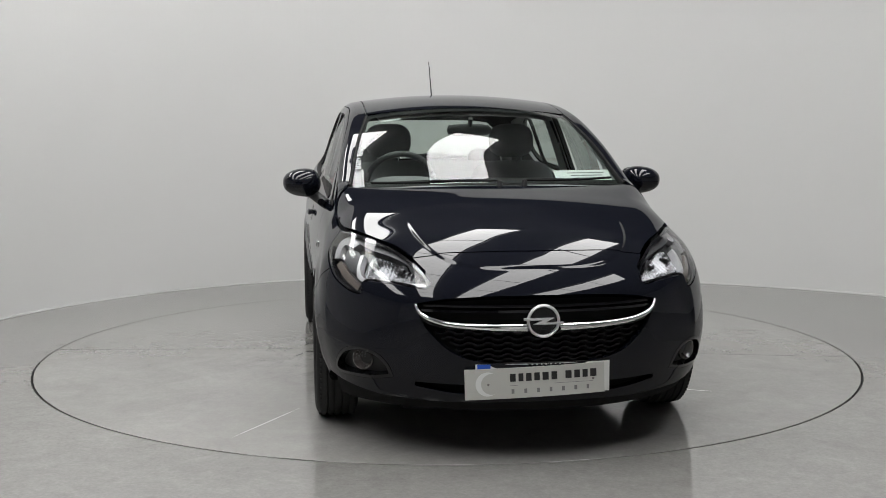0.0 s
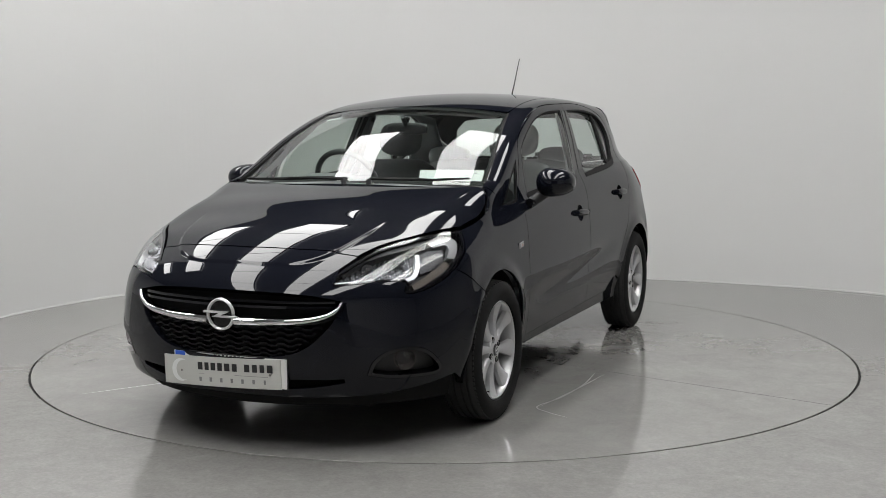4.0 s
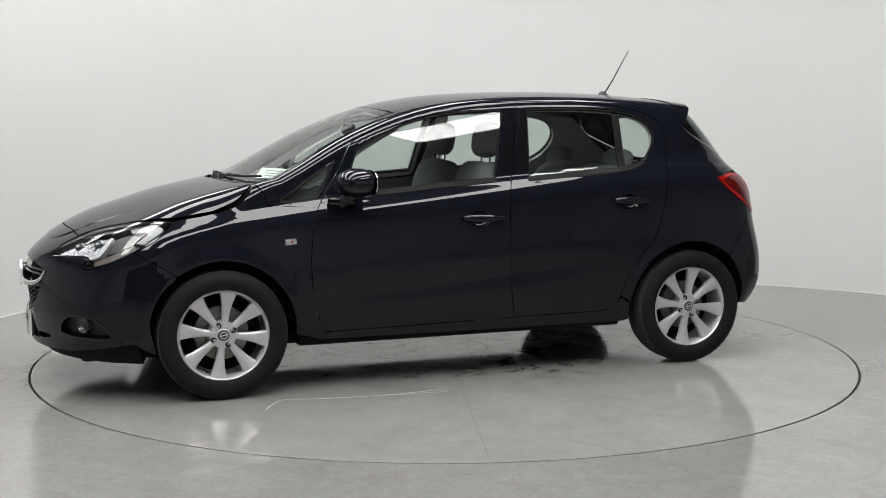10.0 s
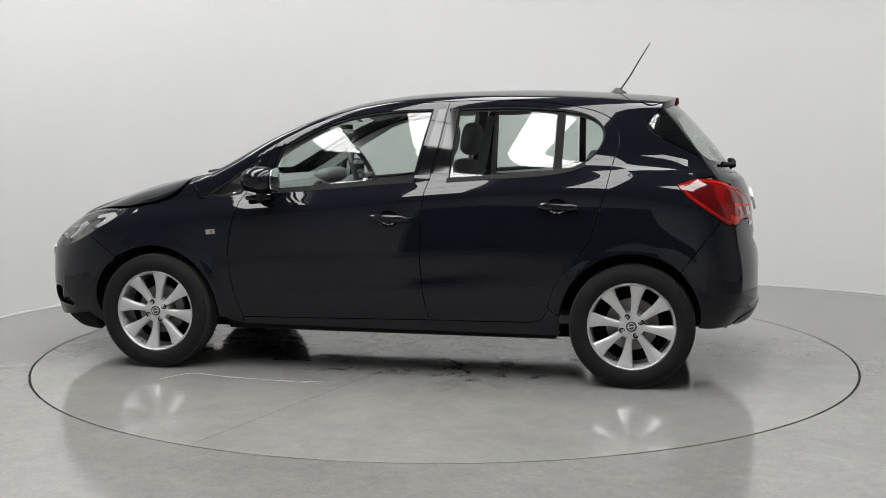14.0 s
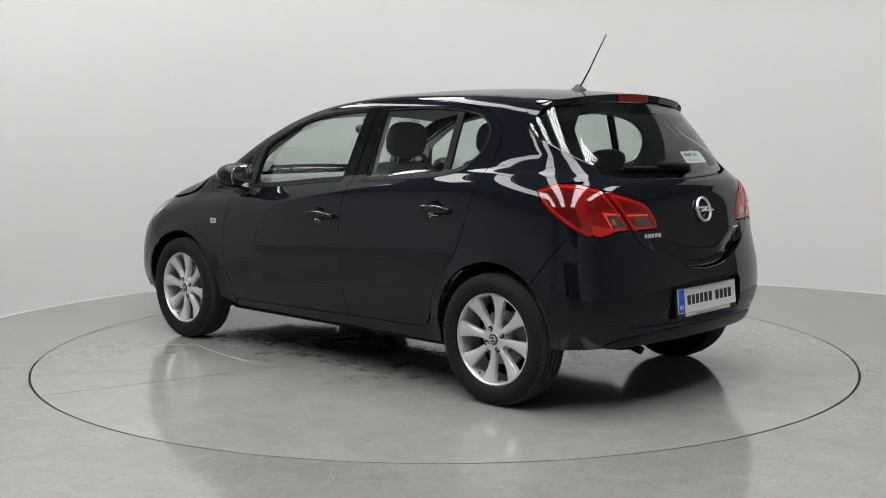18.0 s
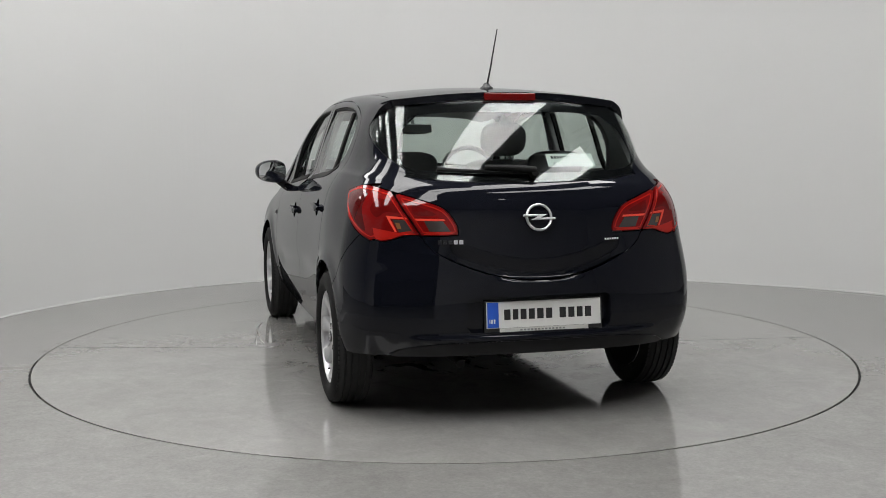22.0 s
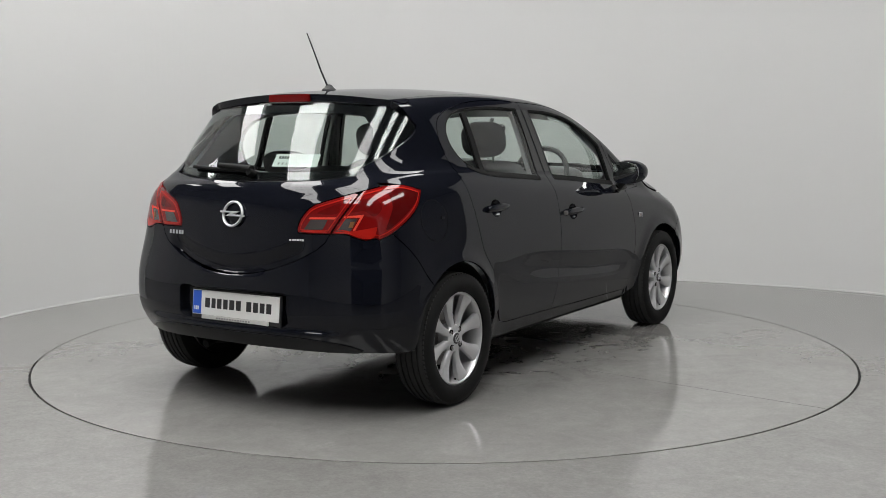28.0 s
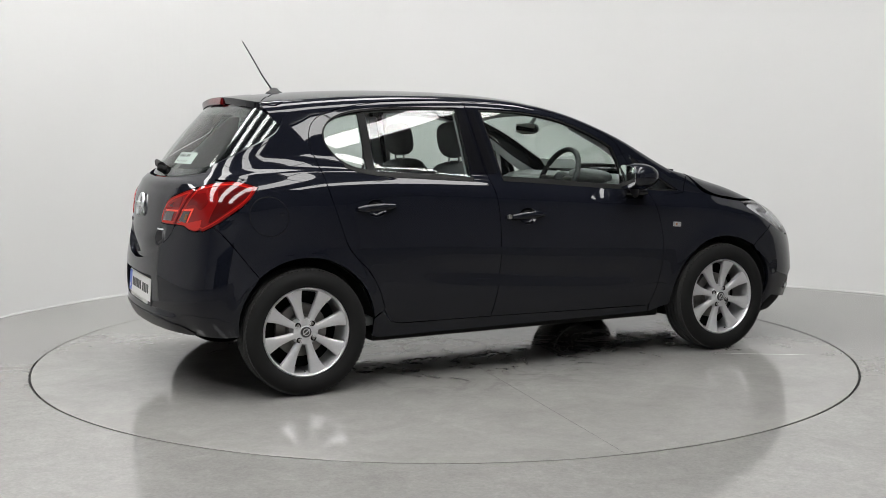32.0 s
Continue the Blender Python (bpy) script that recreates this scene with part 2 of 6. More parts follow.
def side_limit(x, z):
    b = belt(x)
    s = np.where(z < b, (z - 0.25) / (b - 0.25), 1 + (z - b) / (1.393 - b))
    w = step(s, 0.75, 1.25)
    lip = 0.0
    for ax in (AXLE, -AXLE):
        d = np.hypot(x - ax, z - WHEEL_R)
        lip = lip + 0.012 * np.exp(-((d - 0.350) / 0.045) ** 2)
    # a swept crease low on the doors and a shoulder above the handles
    blade = -0.010 * np.exp(-((z - 0.47 - 0.10 * step(-x, -0.7, 0.9)) / 0.055) ** 2) * step(x, -0.85, -0.3) * (1 - step(x, 0.5, 0.85))
    shoulder = 0.003 * np.exp(-((z - b + 0.085) / 0.05) ** 2) * (1 - step(x, 0.9, 1.3)) * step(x, -1.8, -1.3)
    upper = 0.7465 - 0.097 * np.maximum(s - 1, -0.12) - 0.028 * np.maximum(s - 1, 0) ** 2
    wall = smax(section(s), upper, 0.030)
    return wall * (plan_low(x) * (1 - w) + plan_high(x) * w) + lip + blade + shoulder - rear_in(z) * step(-x, 1.15, 1.75)


def nose_limit(y, z):
    return nose(z) - nose_side(z) * y * y - 0.41 * y ** 4


def tail_limit(y, z):
    seam = 0.62 + 0.62 * y * y
    inset = step(z, seam - 0.002, seam + 0.002) * (0.022 * (1 - step(z, seam + 0.012, seam + 0.105)) + 0.003 * (1 - 0.6 * step(z, seam + 0.05, seam + 0.30)))
    inset = inset * (1 - step(y, 0.34, 0.42))
    ledge = -0.012 * np.exp(-((z - 1.005 - 0.03 * y * y) / 0.022) ** 2) * (1 - step(y, 0.45, 0.62))
    shelf = -0.013 * (1 - step(z, 0.376, 0.396)) * (1 - step(y, 0.48, 0.62))
    return tail(z) + inset + ledge + shelf + tail_side(z) * y * y + 0.20 * y ** 4


def form(x, y, z):
    y = np.abs(y)
    f = smax(y - side_limit(x, z), z - top_limit(x, y), 0.05 + 0.10 * step(x, 0.95, 1.3))
    f = smax(f, (x - nose_limit(y, z)) * 0.85, 0.13)
    return smax(f, (tail_limit(y, z) - x) * 0.9, 0.11)


def rear_pane(x, y, z):
    """The rear window alone: a plain bowed pane, not rounded into the roof."""
    pane = -1.676 + 0.84 * (z - 1.13) + 0.5 * (z - 1.2) ** 2 + 0.31 * y * y + 0.10 * y ** 4 - x
    return smax(np.abs(y) - side_limit(x, z), pane * 0.8, 0.09)


def side_pane(a, b, p, r, xc, zc):
    """A side window: the body side with its own tilt and bow."""
    def pane(x, y, z):
        return np.abs(y) - (side_limit(x, z) + 0.004 + a * (x - xc) + b * (z - zc) - p * (x - xc) ** 2 - r * (z - zc) ** 2)
    return pane


FRONT_PANE = side_pane(-0.065, -0.055, 0.07, 0.24, 0.15, 1.18)
REAR_PANE = side_pane(0.04, -0.030, 0.06, 0.10, -0.62, 1.20)


screen_side = curve((1.1, 0.070), (0.7, 0.105), (0.35, 0.150), (-0.1, 0.150))


def screen_pane(x, y, z):
    """The windscreen alone, evenly bowed from pillar to pillar."""
    return z - (top_cabin(x + 0.17 * y * y * step(x, 0.1, 0.9)) - 0.004 * (x - 0.7) - screen_side(x) * y * y - 0.09 * y ** 4)


def visor(x, y, z):
    """The roof carried on past the tail, for the spoiler."""
    y = np.abs(y)
    return smax(y - side_limit(x, z), z - top_limit(x, y), 0.05)


SHAPE = [form]


def normal(p):
    e = 1e-3
    g = np.stack([SHAPE[0](*(p + d).T) - SHAPE[0](*(p - d).T) for d in np.eye(3) * e], 1)
    return g / np.linalg.norm(g, axis=1)[:, None]


def cast(o, d, reach):
    """Where rays from outside first go under the form."""
    lo, hi = np.zeros(len(o)), np.full(len(o), reach)
    for _ in range(34):
        mid = (lo + hi) / 2
        inside = SHAPE[0](*(o + d * mid[:, None]).T) < 0
        lo, hi = np.where(inside, lo, mid), np.where(inside, mid, hi)
    return o + d * hi[:, None]


# ways to look at the form: each turns a place into two flat numbers, and two numbers into a ray
HALF = math.sqrt(0.5)
VIEWS = {
    "left": (lambda p: p[:, [0, 2]], lambda q: (np.stack([q[:, 0], 0 * q[:, 0] + 1.2, q[:, 1]], 1), (0, -1, 0), 1.0)),
    "shoulder": (lambda p: np.stack([p[:, 0], (p[:, 2] - p[:, 1]) * HALF], 1),
                 lambda q: (np.stack([q[:, 0], 1.6 * HALF - q[:, 1] * HALF + 0.35, q[:, 1] * HALF + 1.6 * HALF + 0.35], 1), (0, -HALF, -HALF), 1.75)),
    "top": (lambda p: p[:, :2], lambda q: (np.stack([q[:, 0], q[:, 1], 0 * q[:, 0] + 1.8], 1), (0, 0, -1), 1.5)),
}


def turn_view(cx, sign):
    def flat(p):
        return np.stack([np.arctan2(p[:, 1], sign * (p[:, 0] - cx)), p[:, 2]], 1)

    def ray(q):
        d = np.stack([sign * np.cos(q[:, 0]), np.sin(q[:, 0]), 0 * q[:, 0]], 1)
        o = np.stack([0 * q[:, 0] + cx, 0 * q[:, 0], q[:, 1]], 1) + d * 1.6
        return o, -d, 1.55
    return flat, ray


VIEWS["front"] = turn_view(1.0, 1)
VIEWS["rear"] = turn_view(-0.95, -1)


def onto(view, q):
    """Flat numbers of a view to places on the form."""
    o, d, reach = VIEWS[view][1](np.atleast_2d(np.asarray(q, float)))
    return cast(o, np.broadcast_to(np.asarray(d, float), o.shape), reach)


def flat(view, p):
    return VIEWS[view][0](np.atleast_2d(np.asarray(p, float)))


def smooth_loop(pts, gap, corners=()):
    """A closed loop resampled about every gap; straight between the given points."""
    pts = np.asarray(pts, float)
    out = []
    for a, b in zip(pts, np.roll(pts, -1, 0)):
        n = max(1, int(np.ceil(np.linalg.norm(b - a) / gap)))
        out += [a + (b - a) * i / n for i in range(n)]
    return np.array(out)


def bend(pts, n=6):
    """A smooth open line through the points (Catmull-Rom)."""
    p = np.asarray(pts, float)
    e = np.vstack([2 * p[0] - p[1], p, 2 * p[-1] - p[-2]])
    out = []
    for i in range(1, len(e) - 2):
        for k in range(n):
            t = k / n
            out.append(0.5 * (2 * e[i] + (e[i + 1] - e[i - 1]) * t + (2 * e[i - 1] - 5 * e[i] + 4 * e[i + 1] - e[i + 2]) * t * t
                              + (3 * e[i] - e[i - 1] - 3 * e[i + 1] + e[i + 2]) * t ** 3))
    out.append(p[-1])
    return np.array(out)


def arc(cx, cz, r, a0, a1, n=20):
    a = np.radians(np.linspace(a0, a1, n))
    return np.stack([cx + r * np.cos(a), cz + r * np.sin(a)], 1)


def area(q):
    return 0.5 * np.sum(q[:, 0] * np.roll(q[:, 1], -1) - np.roll(q[:, 0], -1) * q[:, 1])


def shrink(q, d):
    """The loop moved inwards by d (outwards where negative)."""
    s = 1 if area(q) > 0 else -1
    t = np.roll(q, -1, 0) - np.roll(q, 1, 0)
    t /= np.linalg.norm(t, axis=1)[:, None] + 1e-12
    return q + s * d * np.stack([-t[:, 1], t[:, 0]], 1)


def within(q, loop):
    x, y = q[:, 0][:, None], q[:, 1][:, None]
    a, b = loop, np.roll(loop, -1, 0)
    cross = ((a[:, 1] > y) != (b[:, 1] > y)) & (x < (b[:, 0] - a[:, 0]) * (y - a[:, 1]) / (b[:, 1] - a[:, 1] + 1e-15) + a[:, 0])
    return cross.sum(1) % 2 == 1


def sheet(view, loop, holes=(), gap=0.002, grid=0.03, lift=0.0, rim=0.014, mirror=False, edge=0.015, crease=None):
    """A panel of the form inside a flat loop, less its holes: places, faces, normals. rim: how deep its edges fold inwards."""
    loops = [shrink(smooth_loop(loop, edge), gap)] + [shrink(smooth_loop(h, edge), -gap) for h in holes]
    verts, edges = [], []
    for lp in loops:
        k = len(verts)
        verts += list(lp)
        edges += [(k + i, k + (i + 1) % len(lp)) for i in range(len(lp))]
    lo, hi = loops[0].min(0), loops[0].max(0)
    gx, gy = np.meshgrid(np.arange(lo[0], hi[0], grid), np.arange(lo[1], hi[1], grid))
    gx = gx + (np.arange(gx.shape[0]) % 2)[:, None] * grid * 0.5
    pts = np.stack([gx.ravel(), gy.ravel()], 1)
    keep = within(pts, shrink(loops[0], grid * 0.4))
    for lp in loops[1:]:
        keep &= ~within(pts, shrink(lp, -grid * 0.4))
    pts = pts[keep]
    if crease is not None:
        far = np.array([np.min(np.sum((crease - p) ** 2, 1)) for p in pts]) > (grid * 0.6) ** 2
        inner = within(crease, shrink(loops[0], 0.006))
        for lp in loops[1:]:
            inner &= ~within(crease, shrink(lp, -0.005))
        pts = np.vstack([pts[far], crease[inner]])
    border = np.vstack(loops)
    if len(pts):
        dist = np.array([np.min(np.sum((border - p) ** 2, 1)) for p in pts])
        pts = pts[dist > (grid * 0.45 if crease is None else 0.004) ** 2]
    res = delaunay_2d_cdt([Vector(v) for v in verts] + [Vector(p) for p in pts], edges, [], 0, 1e-6)
    q = np.array([tuple(v) for v in res[0]])
    faces = [f for f in res[2] if len(f) == 3]
    cen = np.array([q[list(f)].mean(0) for f in faces])
    ok = within(cen, loops[0])
    for lp in loops[1:]:
        ok &= ~within(cen, lp)
    faces = [f for f, k in zip(faces, ok) if k]
    p = onto(view, q)
    nrm = normal(p)
    p = p + nrm * lift
    # outward winding
    tri = p[np.array(faces)]
    up = np.sum(np.cross(tri[:, 1] - tri[:, 0], tri[:, 2] - tri[:, 0]) * nrm[np.array(faces)[:, 0]], 1) > 0
    faces = [tuple(f) if u else tuple(f[::-1]) for f, u in zip(faces, up)]
    if rim:
        once = {}
        for f in faces:
            for i in range(3):
                a, b = f[i], f[(i + 1) % 3]
                if (b, a) in once:
                    del once[(b, a)]
                else:
                    once[(a, b)] = 1
        base = len(p)
        ids = {}
        extra = []
        for a, b in once:
            for v in (a, b):
                if v not in ids:
                    ids[v] = base + len(extra)
                    extra += [p[v], p[v] - nrm[v] * rim]
        out = np.zeros((len(extra), 3))
        for a, b in once:
            t = p[b] - p[a]
            o = np.cross(t, nrm[a])
            o /= np.linalg.norm(o) + 1e-12
            for v in (a, b):
                out[ids[v] - base] += o
                out[ids[v] - base + 1] += o
            faces.append((ids[b], ids[a], ids[a] + 1, ids[b] + 1))
        out /= np.linalg.norm(out, axis=1)[:, None] + 1e-12
        p, nrm = np.vstack([p, np.array(extra)]), np.vstack([nrm, out])
    if mirror:
        p, nrm = p * (1, -1, 1), nrm * (1, -1, 1)
        faces = [f[::-1] for f in faces]
    return p, faces, nrm
# ---- the room: a round white wall behind a turntable let into a glossy grey floor ----
TURN_R = 2.259
WALL_TOP = 3.4


def floor_material(name, speckle, grit, paint, blotched=False):
    """Grey floor paint under a clear gloss: cloudy patches, worn pale streaks, coarse and fine speckle."""
    m = bpy.data.materials.new(name)
    m.use_nodes = True
    nt = m.node_tree
    b = nt.nodes["Principled BSDF"]
    co = nt.nodes.new("ShaderNodeTexCoord")

    def noise_at(scale, detail, rough, distort=0.0):
        n = nt.nodes.new("ShaderNodeTexNoise")
        n.inputs["Scale"].default_value = scale
        n.inputs["Detail"].default_value = detail
        n.inputs["Roughness"].default_value = rough
        n.inputs["Distortion"].default_value = distort
        nt.links.new(co.outputs["Object"], n.inputs["Vector"])
        return n.outputs["Fac"]

    def ranged(fac, a, b_, lo, hi):
        r = nt.nodes.new("ShaderNodeMapRange")
        r.inputs["From Min"].default_value, r.inputs["From Max"].default_value = a, b_
        r.inputs["To Min"].default_value, r.inputs["To Max"].default_value = lo, hi
        nt.links.new(fac, r.inputs["Value"])
        return r.outputs["Result"]

    def times(p, q):
        k = nt.nodes.new("ShaderNodeMath")
        k.operation = "MULTIPLY"
        nt.links.new(p, k.inputs[0])
        nt.links.new(q, k.inputs[1])
        return k.outputs[0]

    big, mid, fine = noise_at(0.9, 8, 0.6, 0.4), noise_at(5.0, 8, 0.68, 0.8), noise_at(70, 4, 0.6)
    coarse = noise_at(22, 6, 0.75, 0.5)
    streak = noise_at(2.2, 10, 0.75, 2.5)
    tone = times(times(ranged(big, 0.3, 0.7, 0.90, 1.10), ranged(mid, 0.3, 0.7, 0.91, 1.09)), times(times(ranged(fine, 0.3, 0.7, 1 - speckle, 1 + speckle), ranged(coarse, 0.35, 0.65, 1 - 0.8 * speckle, 1 + 0.8 * speckle)), ranged(streak, 0.60, 0.72, 1.0, 1.16)))
    if blotched:
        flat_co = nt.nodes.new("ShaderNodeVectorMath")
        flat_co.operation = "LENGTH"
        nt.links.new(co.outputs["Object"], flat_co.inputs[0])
        # dark noise blots round the centre, fading out between 0.55 and 1.35 m
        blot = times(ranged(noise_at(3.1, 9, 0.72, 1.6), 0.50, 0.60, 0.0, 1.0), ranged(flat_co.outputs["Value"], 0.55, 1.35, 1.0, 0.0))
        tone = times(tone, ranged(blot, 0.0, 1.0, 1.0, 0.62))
    col = nt.nodes.new("ShaderNodeVectorMath")
    col.operation = "SCALE"
    col.inputs[0].default_value = paint
    nt.links.new(tone, col.inputs["Scale"])
    nt.links.new(col.outputs["Vector"], b.inputs["Base Color"])
    nt.links.new(times(ranged(mid, 0.3, 0.7, 0.8, 1.25), ranged(big, 0.3, 0.7, 0.055, 0.115)), b.inputs["Roughness"])
    bp = nt.nodes.new("ShaderNodeBump")
    b.inputs["Specular IOR Level"].default_value = 0.62
    bp.inputs["Strength"].default_value = grit
    bp.inputs["Distance"].default_value = 0.002
    nt.links.new(mid, bp.inputs["Height"])
    nt.links.new(bp.outputs["Normal"], b.inputs["Normal"])
    return m


FLOOR = floor_material("grey_gloss_floor_paint", 0.085, 0.08, (0.186, 0.182, 0.175))
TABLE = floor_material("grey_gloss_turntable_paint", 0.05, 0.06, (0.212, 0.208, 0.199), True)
GROOVE = material("dark_groove", (0.02, 0.02, 0.02), 0.8, vary=0.1)


def ring_mesh(r0, r1, z, n=256, floor_z=None):
    bm = bmesh.new()
    a, b = [], []
    for i in range(n):
        t = 2 * math.pi * i / n
        a.append(bm.verts.new((r0 * math.cos(t), r0 * math.sin(t), z)))
        b.append(bm.verts.new((r1 * math.cos(t), r1 * math.sin(t), z)))
    for i in range(n):
        j = (i + 1) % n
        bm.faces.new((a[i], b[i], b[j], a[j]))
    bmesh.ops.recalc_face_normals(bm, faces=bm.faces)
    return bm


def build_room():
    # floor: one sheet out to the studio's walls, with a round opening for the turntable
    n, gap = 256, 0.012
    bm = bmesh.new()
    rings = []
    for r, z in ((TURN_R + gap, -0.03), (TURN_R + gap, -0.001), (TURN_R + gap + 0.001, 0.0), (4.5, 0.0)):
        rings.append([bm.verts.new((r * math.cos(2 * math.pi * i / n), r * math.sin(2 * math.pi * i / n), z)) for i in range(n)])
    outer = []
    for i in range(n):
        c, s = math.cos(2 * math.pi * i / n), math.sin(2 * math.pi * i / n)
        k = 9.0 / max(abs(c), abs(s))
        outer.append(bm.verts.new((k * c, k * s, 0)))
    rings.append(outer)
    for a, b in zip(rings, rings[1:]):
        for i in range(n):
            j = (i + 1) % n
            bm.faces.new((a[i], b[i], b[j], a[j]))
    bmesh.ops.recalc_face_normals(bm, faces=bm.faces)
    tagged(part("floor", bm, FLOOR, None), "grey gloss-painted concrete studio floor with soft reflections", "floor", kind="structure")
    bm = ring_mesh(TURN_R - 0.05, TURN_R + 0.06, -0.03)
    tagged(part("trim", bm, GROOVE, None), "dark gap round the turntable's edge", "groove", kind="structure")

    # round wall: an arc about the turntable, opening a little on its right, ending beside the camera's field
    bm = bmesh.new()
    heads = wall_line()
    rows = []
    for x, y, ox, oy in heads:
        rows.append([bm.verts.new((x, y, 0.0)), bm.verts.new((x, y, WALL_TOP)), bm.verts.new((x + ox * 0.12, y + oy * 0.12, WALL_TOP)), bm.verts.new((x + ox * 0.12, y + oy * 0.12, 0.0))])
    for a, b in zip(rows, rows[1:]):
        for k in range(4):
            bm.faces.new((a[k], a[(k + 1) % 4], b[(k + 1) % 4], b[k]))
    bm.faces.new(rows[0])
    bm.faces.new(rows[-1][::-1])
    bmesh.ops.recalc_face_normals(bm, faces=bm.faces)
    tagged(part("wall_round", bm, WALL, None, smooth=False), "smooth white curved studio wall meeting the grey floor", "wall", kind="structure")
    # rough paint line where the wall meets the floor
    random.seed(4)
    bm = bmesh.new()
    prev = None
    for i, (x, y, ox, oy) in enumerate(heads):
        h = 0.006 + 0.007 * random.random()
        d = 0.004
        row = [bm.verts.new((x - ox * d, y - oy * d, 0.001)), bm.verts.new((x - ox * d, y - oy * d, h)), bm.verts.new((x, y, h + 0.002))]
        if prev:
            for k in range(2):
                bm.faces.new((prev[k], prev[k + 1], row[k + 1], row[k]))
        prev = row
    bmesh.ops.recalc_face_normals(bm, faces=bm.faces)
    tagged(part("baseboard", bm, WALL, None), "uneven white sealant line at the wall's foot", "trim", kind="structure")

    # the studio's outer walls and the ceiling close the place
    for name, c, s in (("wall_south", (-6.55, -8.9, CEILING / 2), (4.7, 0.15, CEILING)), ("wall_south_east", (4.75, -8.9, CEILING / 2), (8.3, 0.15, CEILING)),
                       ("wall_south_lintel", (-1.8, -8.9, 3.85), (4.8, 0.15, 1.3)), ("wall_north", (0, 8.9, CEILING / 2), (17.8, 0.15, CEILING)),
                       ("wall_west", (-8.9, 0, CEILING / 2), (0.15, 17.6, CEILING)), ("wall_east", (8.9, 0, CEILING / 2), (0.15, 17.6, CEILING))):
        tagged(part(name, block(c, s, bevel=0), BACKWALL, None), "plain white outer studio wall", "wall", kind="structure")
    # an unlit store room behind the wide doorway at the camera's back
    bm = bmesh.new()
    box_into(bm, (-1.8, -11.95, 1.6), (5.1, 0.1, 3.3))
    box_into(bm, (-4.3, -10.45, 1.6), (0.1, 2.9, 3.3))
    box_into(bm, (0.7, -10.45, 1.6), (0.1, 2.9, 3.3))
    box_into(bm, (-1.8, -10.45, 3.25), (4.9, 2.9, 0.1))
    box_into(bm, (-1.8, -10.45, -0.05), (4.9, 2.9, 0.1))
    tagged(part("wall_store", bm, STORE, None), "dark unlit store room beyond the wide doorway", "wall", kind="structure")
    tagged(part("ceiling", block((0, 0, CEILING + 0.075), (18, 18, 0.15), bevel=0), CEIL, None), "grey matt studio ceiling", "ceiling", kind="structure")

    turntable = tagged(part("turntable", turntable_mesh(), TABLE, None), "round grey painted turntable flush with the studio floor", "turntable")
    # hub cover and plate joints, a little below and above the paint
    part("hub_cover_joint", ring_mesh(0.243, 0.246, 0.0006, 96), GROOVE, turntable, "thin dark joint round the hub cover")
    for k, a in enumerate((75, 262)):
        c, s = math.cos(math.radians(a)), math.sin(math.radians(a))
        part("plate_joint", block((1.25 * c, 1.25 * s, 0.0003), (2.0, 0.0010, 0.0006), Euler((0, 0, math.radians(a))).to_matrix(), 0), GROOVE, turntable)
    return turntable


SCUFF = material("pale_scuffed_paint", (0.27, 0.265, 0.255), 0.35, vary=0.2, scale=90)


def turntable_mesh():
    bm = bmesh.new()
    n = 256
    prof = ((0.0, 0.0), (1.1, 0.0), (TURN_R - 0.001, 0.0), (TURN_R, -0.001), (TURN_R, -0.028))
    rings = []
    for r, z in prof[1:]:
        rings.append([bm.verts.new((r * math.cos(2 * math.pi * i / n), r * math.sin(2 * math.pi * i / n), z)) for i in range(n)])
    bm.faces.new(rings[0])
    for a, b in zip(rings, rings[1:]):
        for i in range(n):
            j = (i + 1) % n
            bm.faces.new((a[i], b[i], b[j], a[j]))
    bmesh.ops.recalc_face_normals(bm, faces=bm.faces)
    return bm


def wall_line():
    """Foot of the round wall: x, y and the way outwards."""
    radius = curve((-25, 3.16), (20, 3.17), (60, 3.22), (100, 3.25), (125, 3.42), (140, 3.68), (150, 3.88), (165, 4.05), (205, 4.3))
    pts = []
    for d in np.linspace(2, 172, 190):
        r = float(radius(d))
        a = math.radians(180 - d)
        pts.append((r * math.cos(a), r * math.sin(a), math.cos(a), math.sin(a)))
    return pts


turntable = build_room()
# scratches and scuffs in the turntable's paint, (x, y) on the table
SCRATCHES = ([(1.256, 1.124), (1.201, 1.019), (1.122, 0.943), (0.917, 0.992), (0.615, 1.015), (0.351, 0.998)],
             [(1.132, 0.952), (0.734, 1.01), (0.359, 1.05)],
             [(1.737, -1.148), (1.524, -1.014), (1.278, -0.86)])


def scratch(line, width):
    """A thin pale line, a hair above the paint."""
    p = bend(line, 8)
    t = np.gradient(p, axis=0)
    t /= np.linalg.norm(t, axis=1)[:, None]
    side = np.stack([-t[:, 1], t[:, 0]], 1) * width / 2
    side *= np.clip(np.minimum(np.arange(len(p)), np.arange(len(p))[::-1]) / 4, 0.2, 1)[:, None]
    bm = bmesh.new()
    a = [bm.verts.new((*v, 0.0005)) for v in p + side]
    b = [bm.verts.new((*v, 0.0005)) for v in p - side]
    for i in range(len(p) - 1):
        bm.faces.new((a[i], b[i], b[i + 1], a[i + 1]))
    bmesh.ops.recalc_face_normals(bm, faces=bm.faces)
    return bm


for line in SCRATCHES:
    part("scratch", scratch(line, 0.007), SCUFF, turntable, "thin pale scratch in the paint")


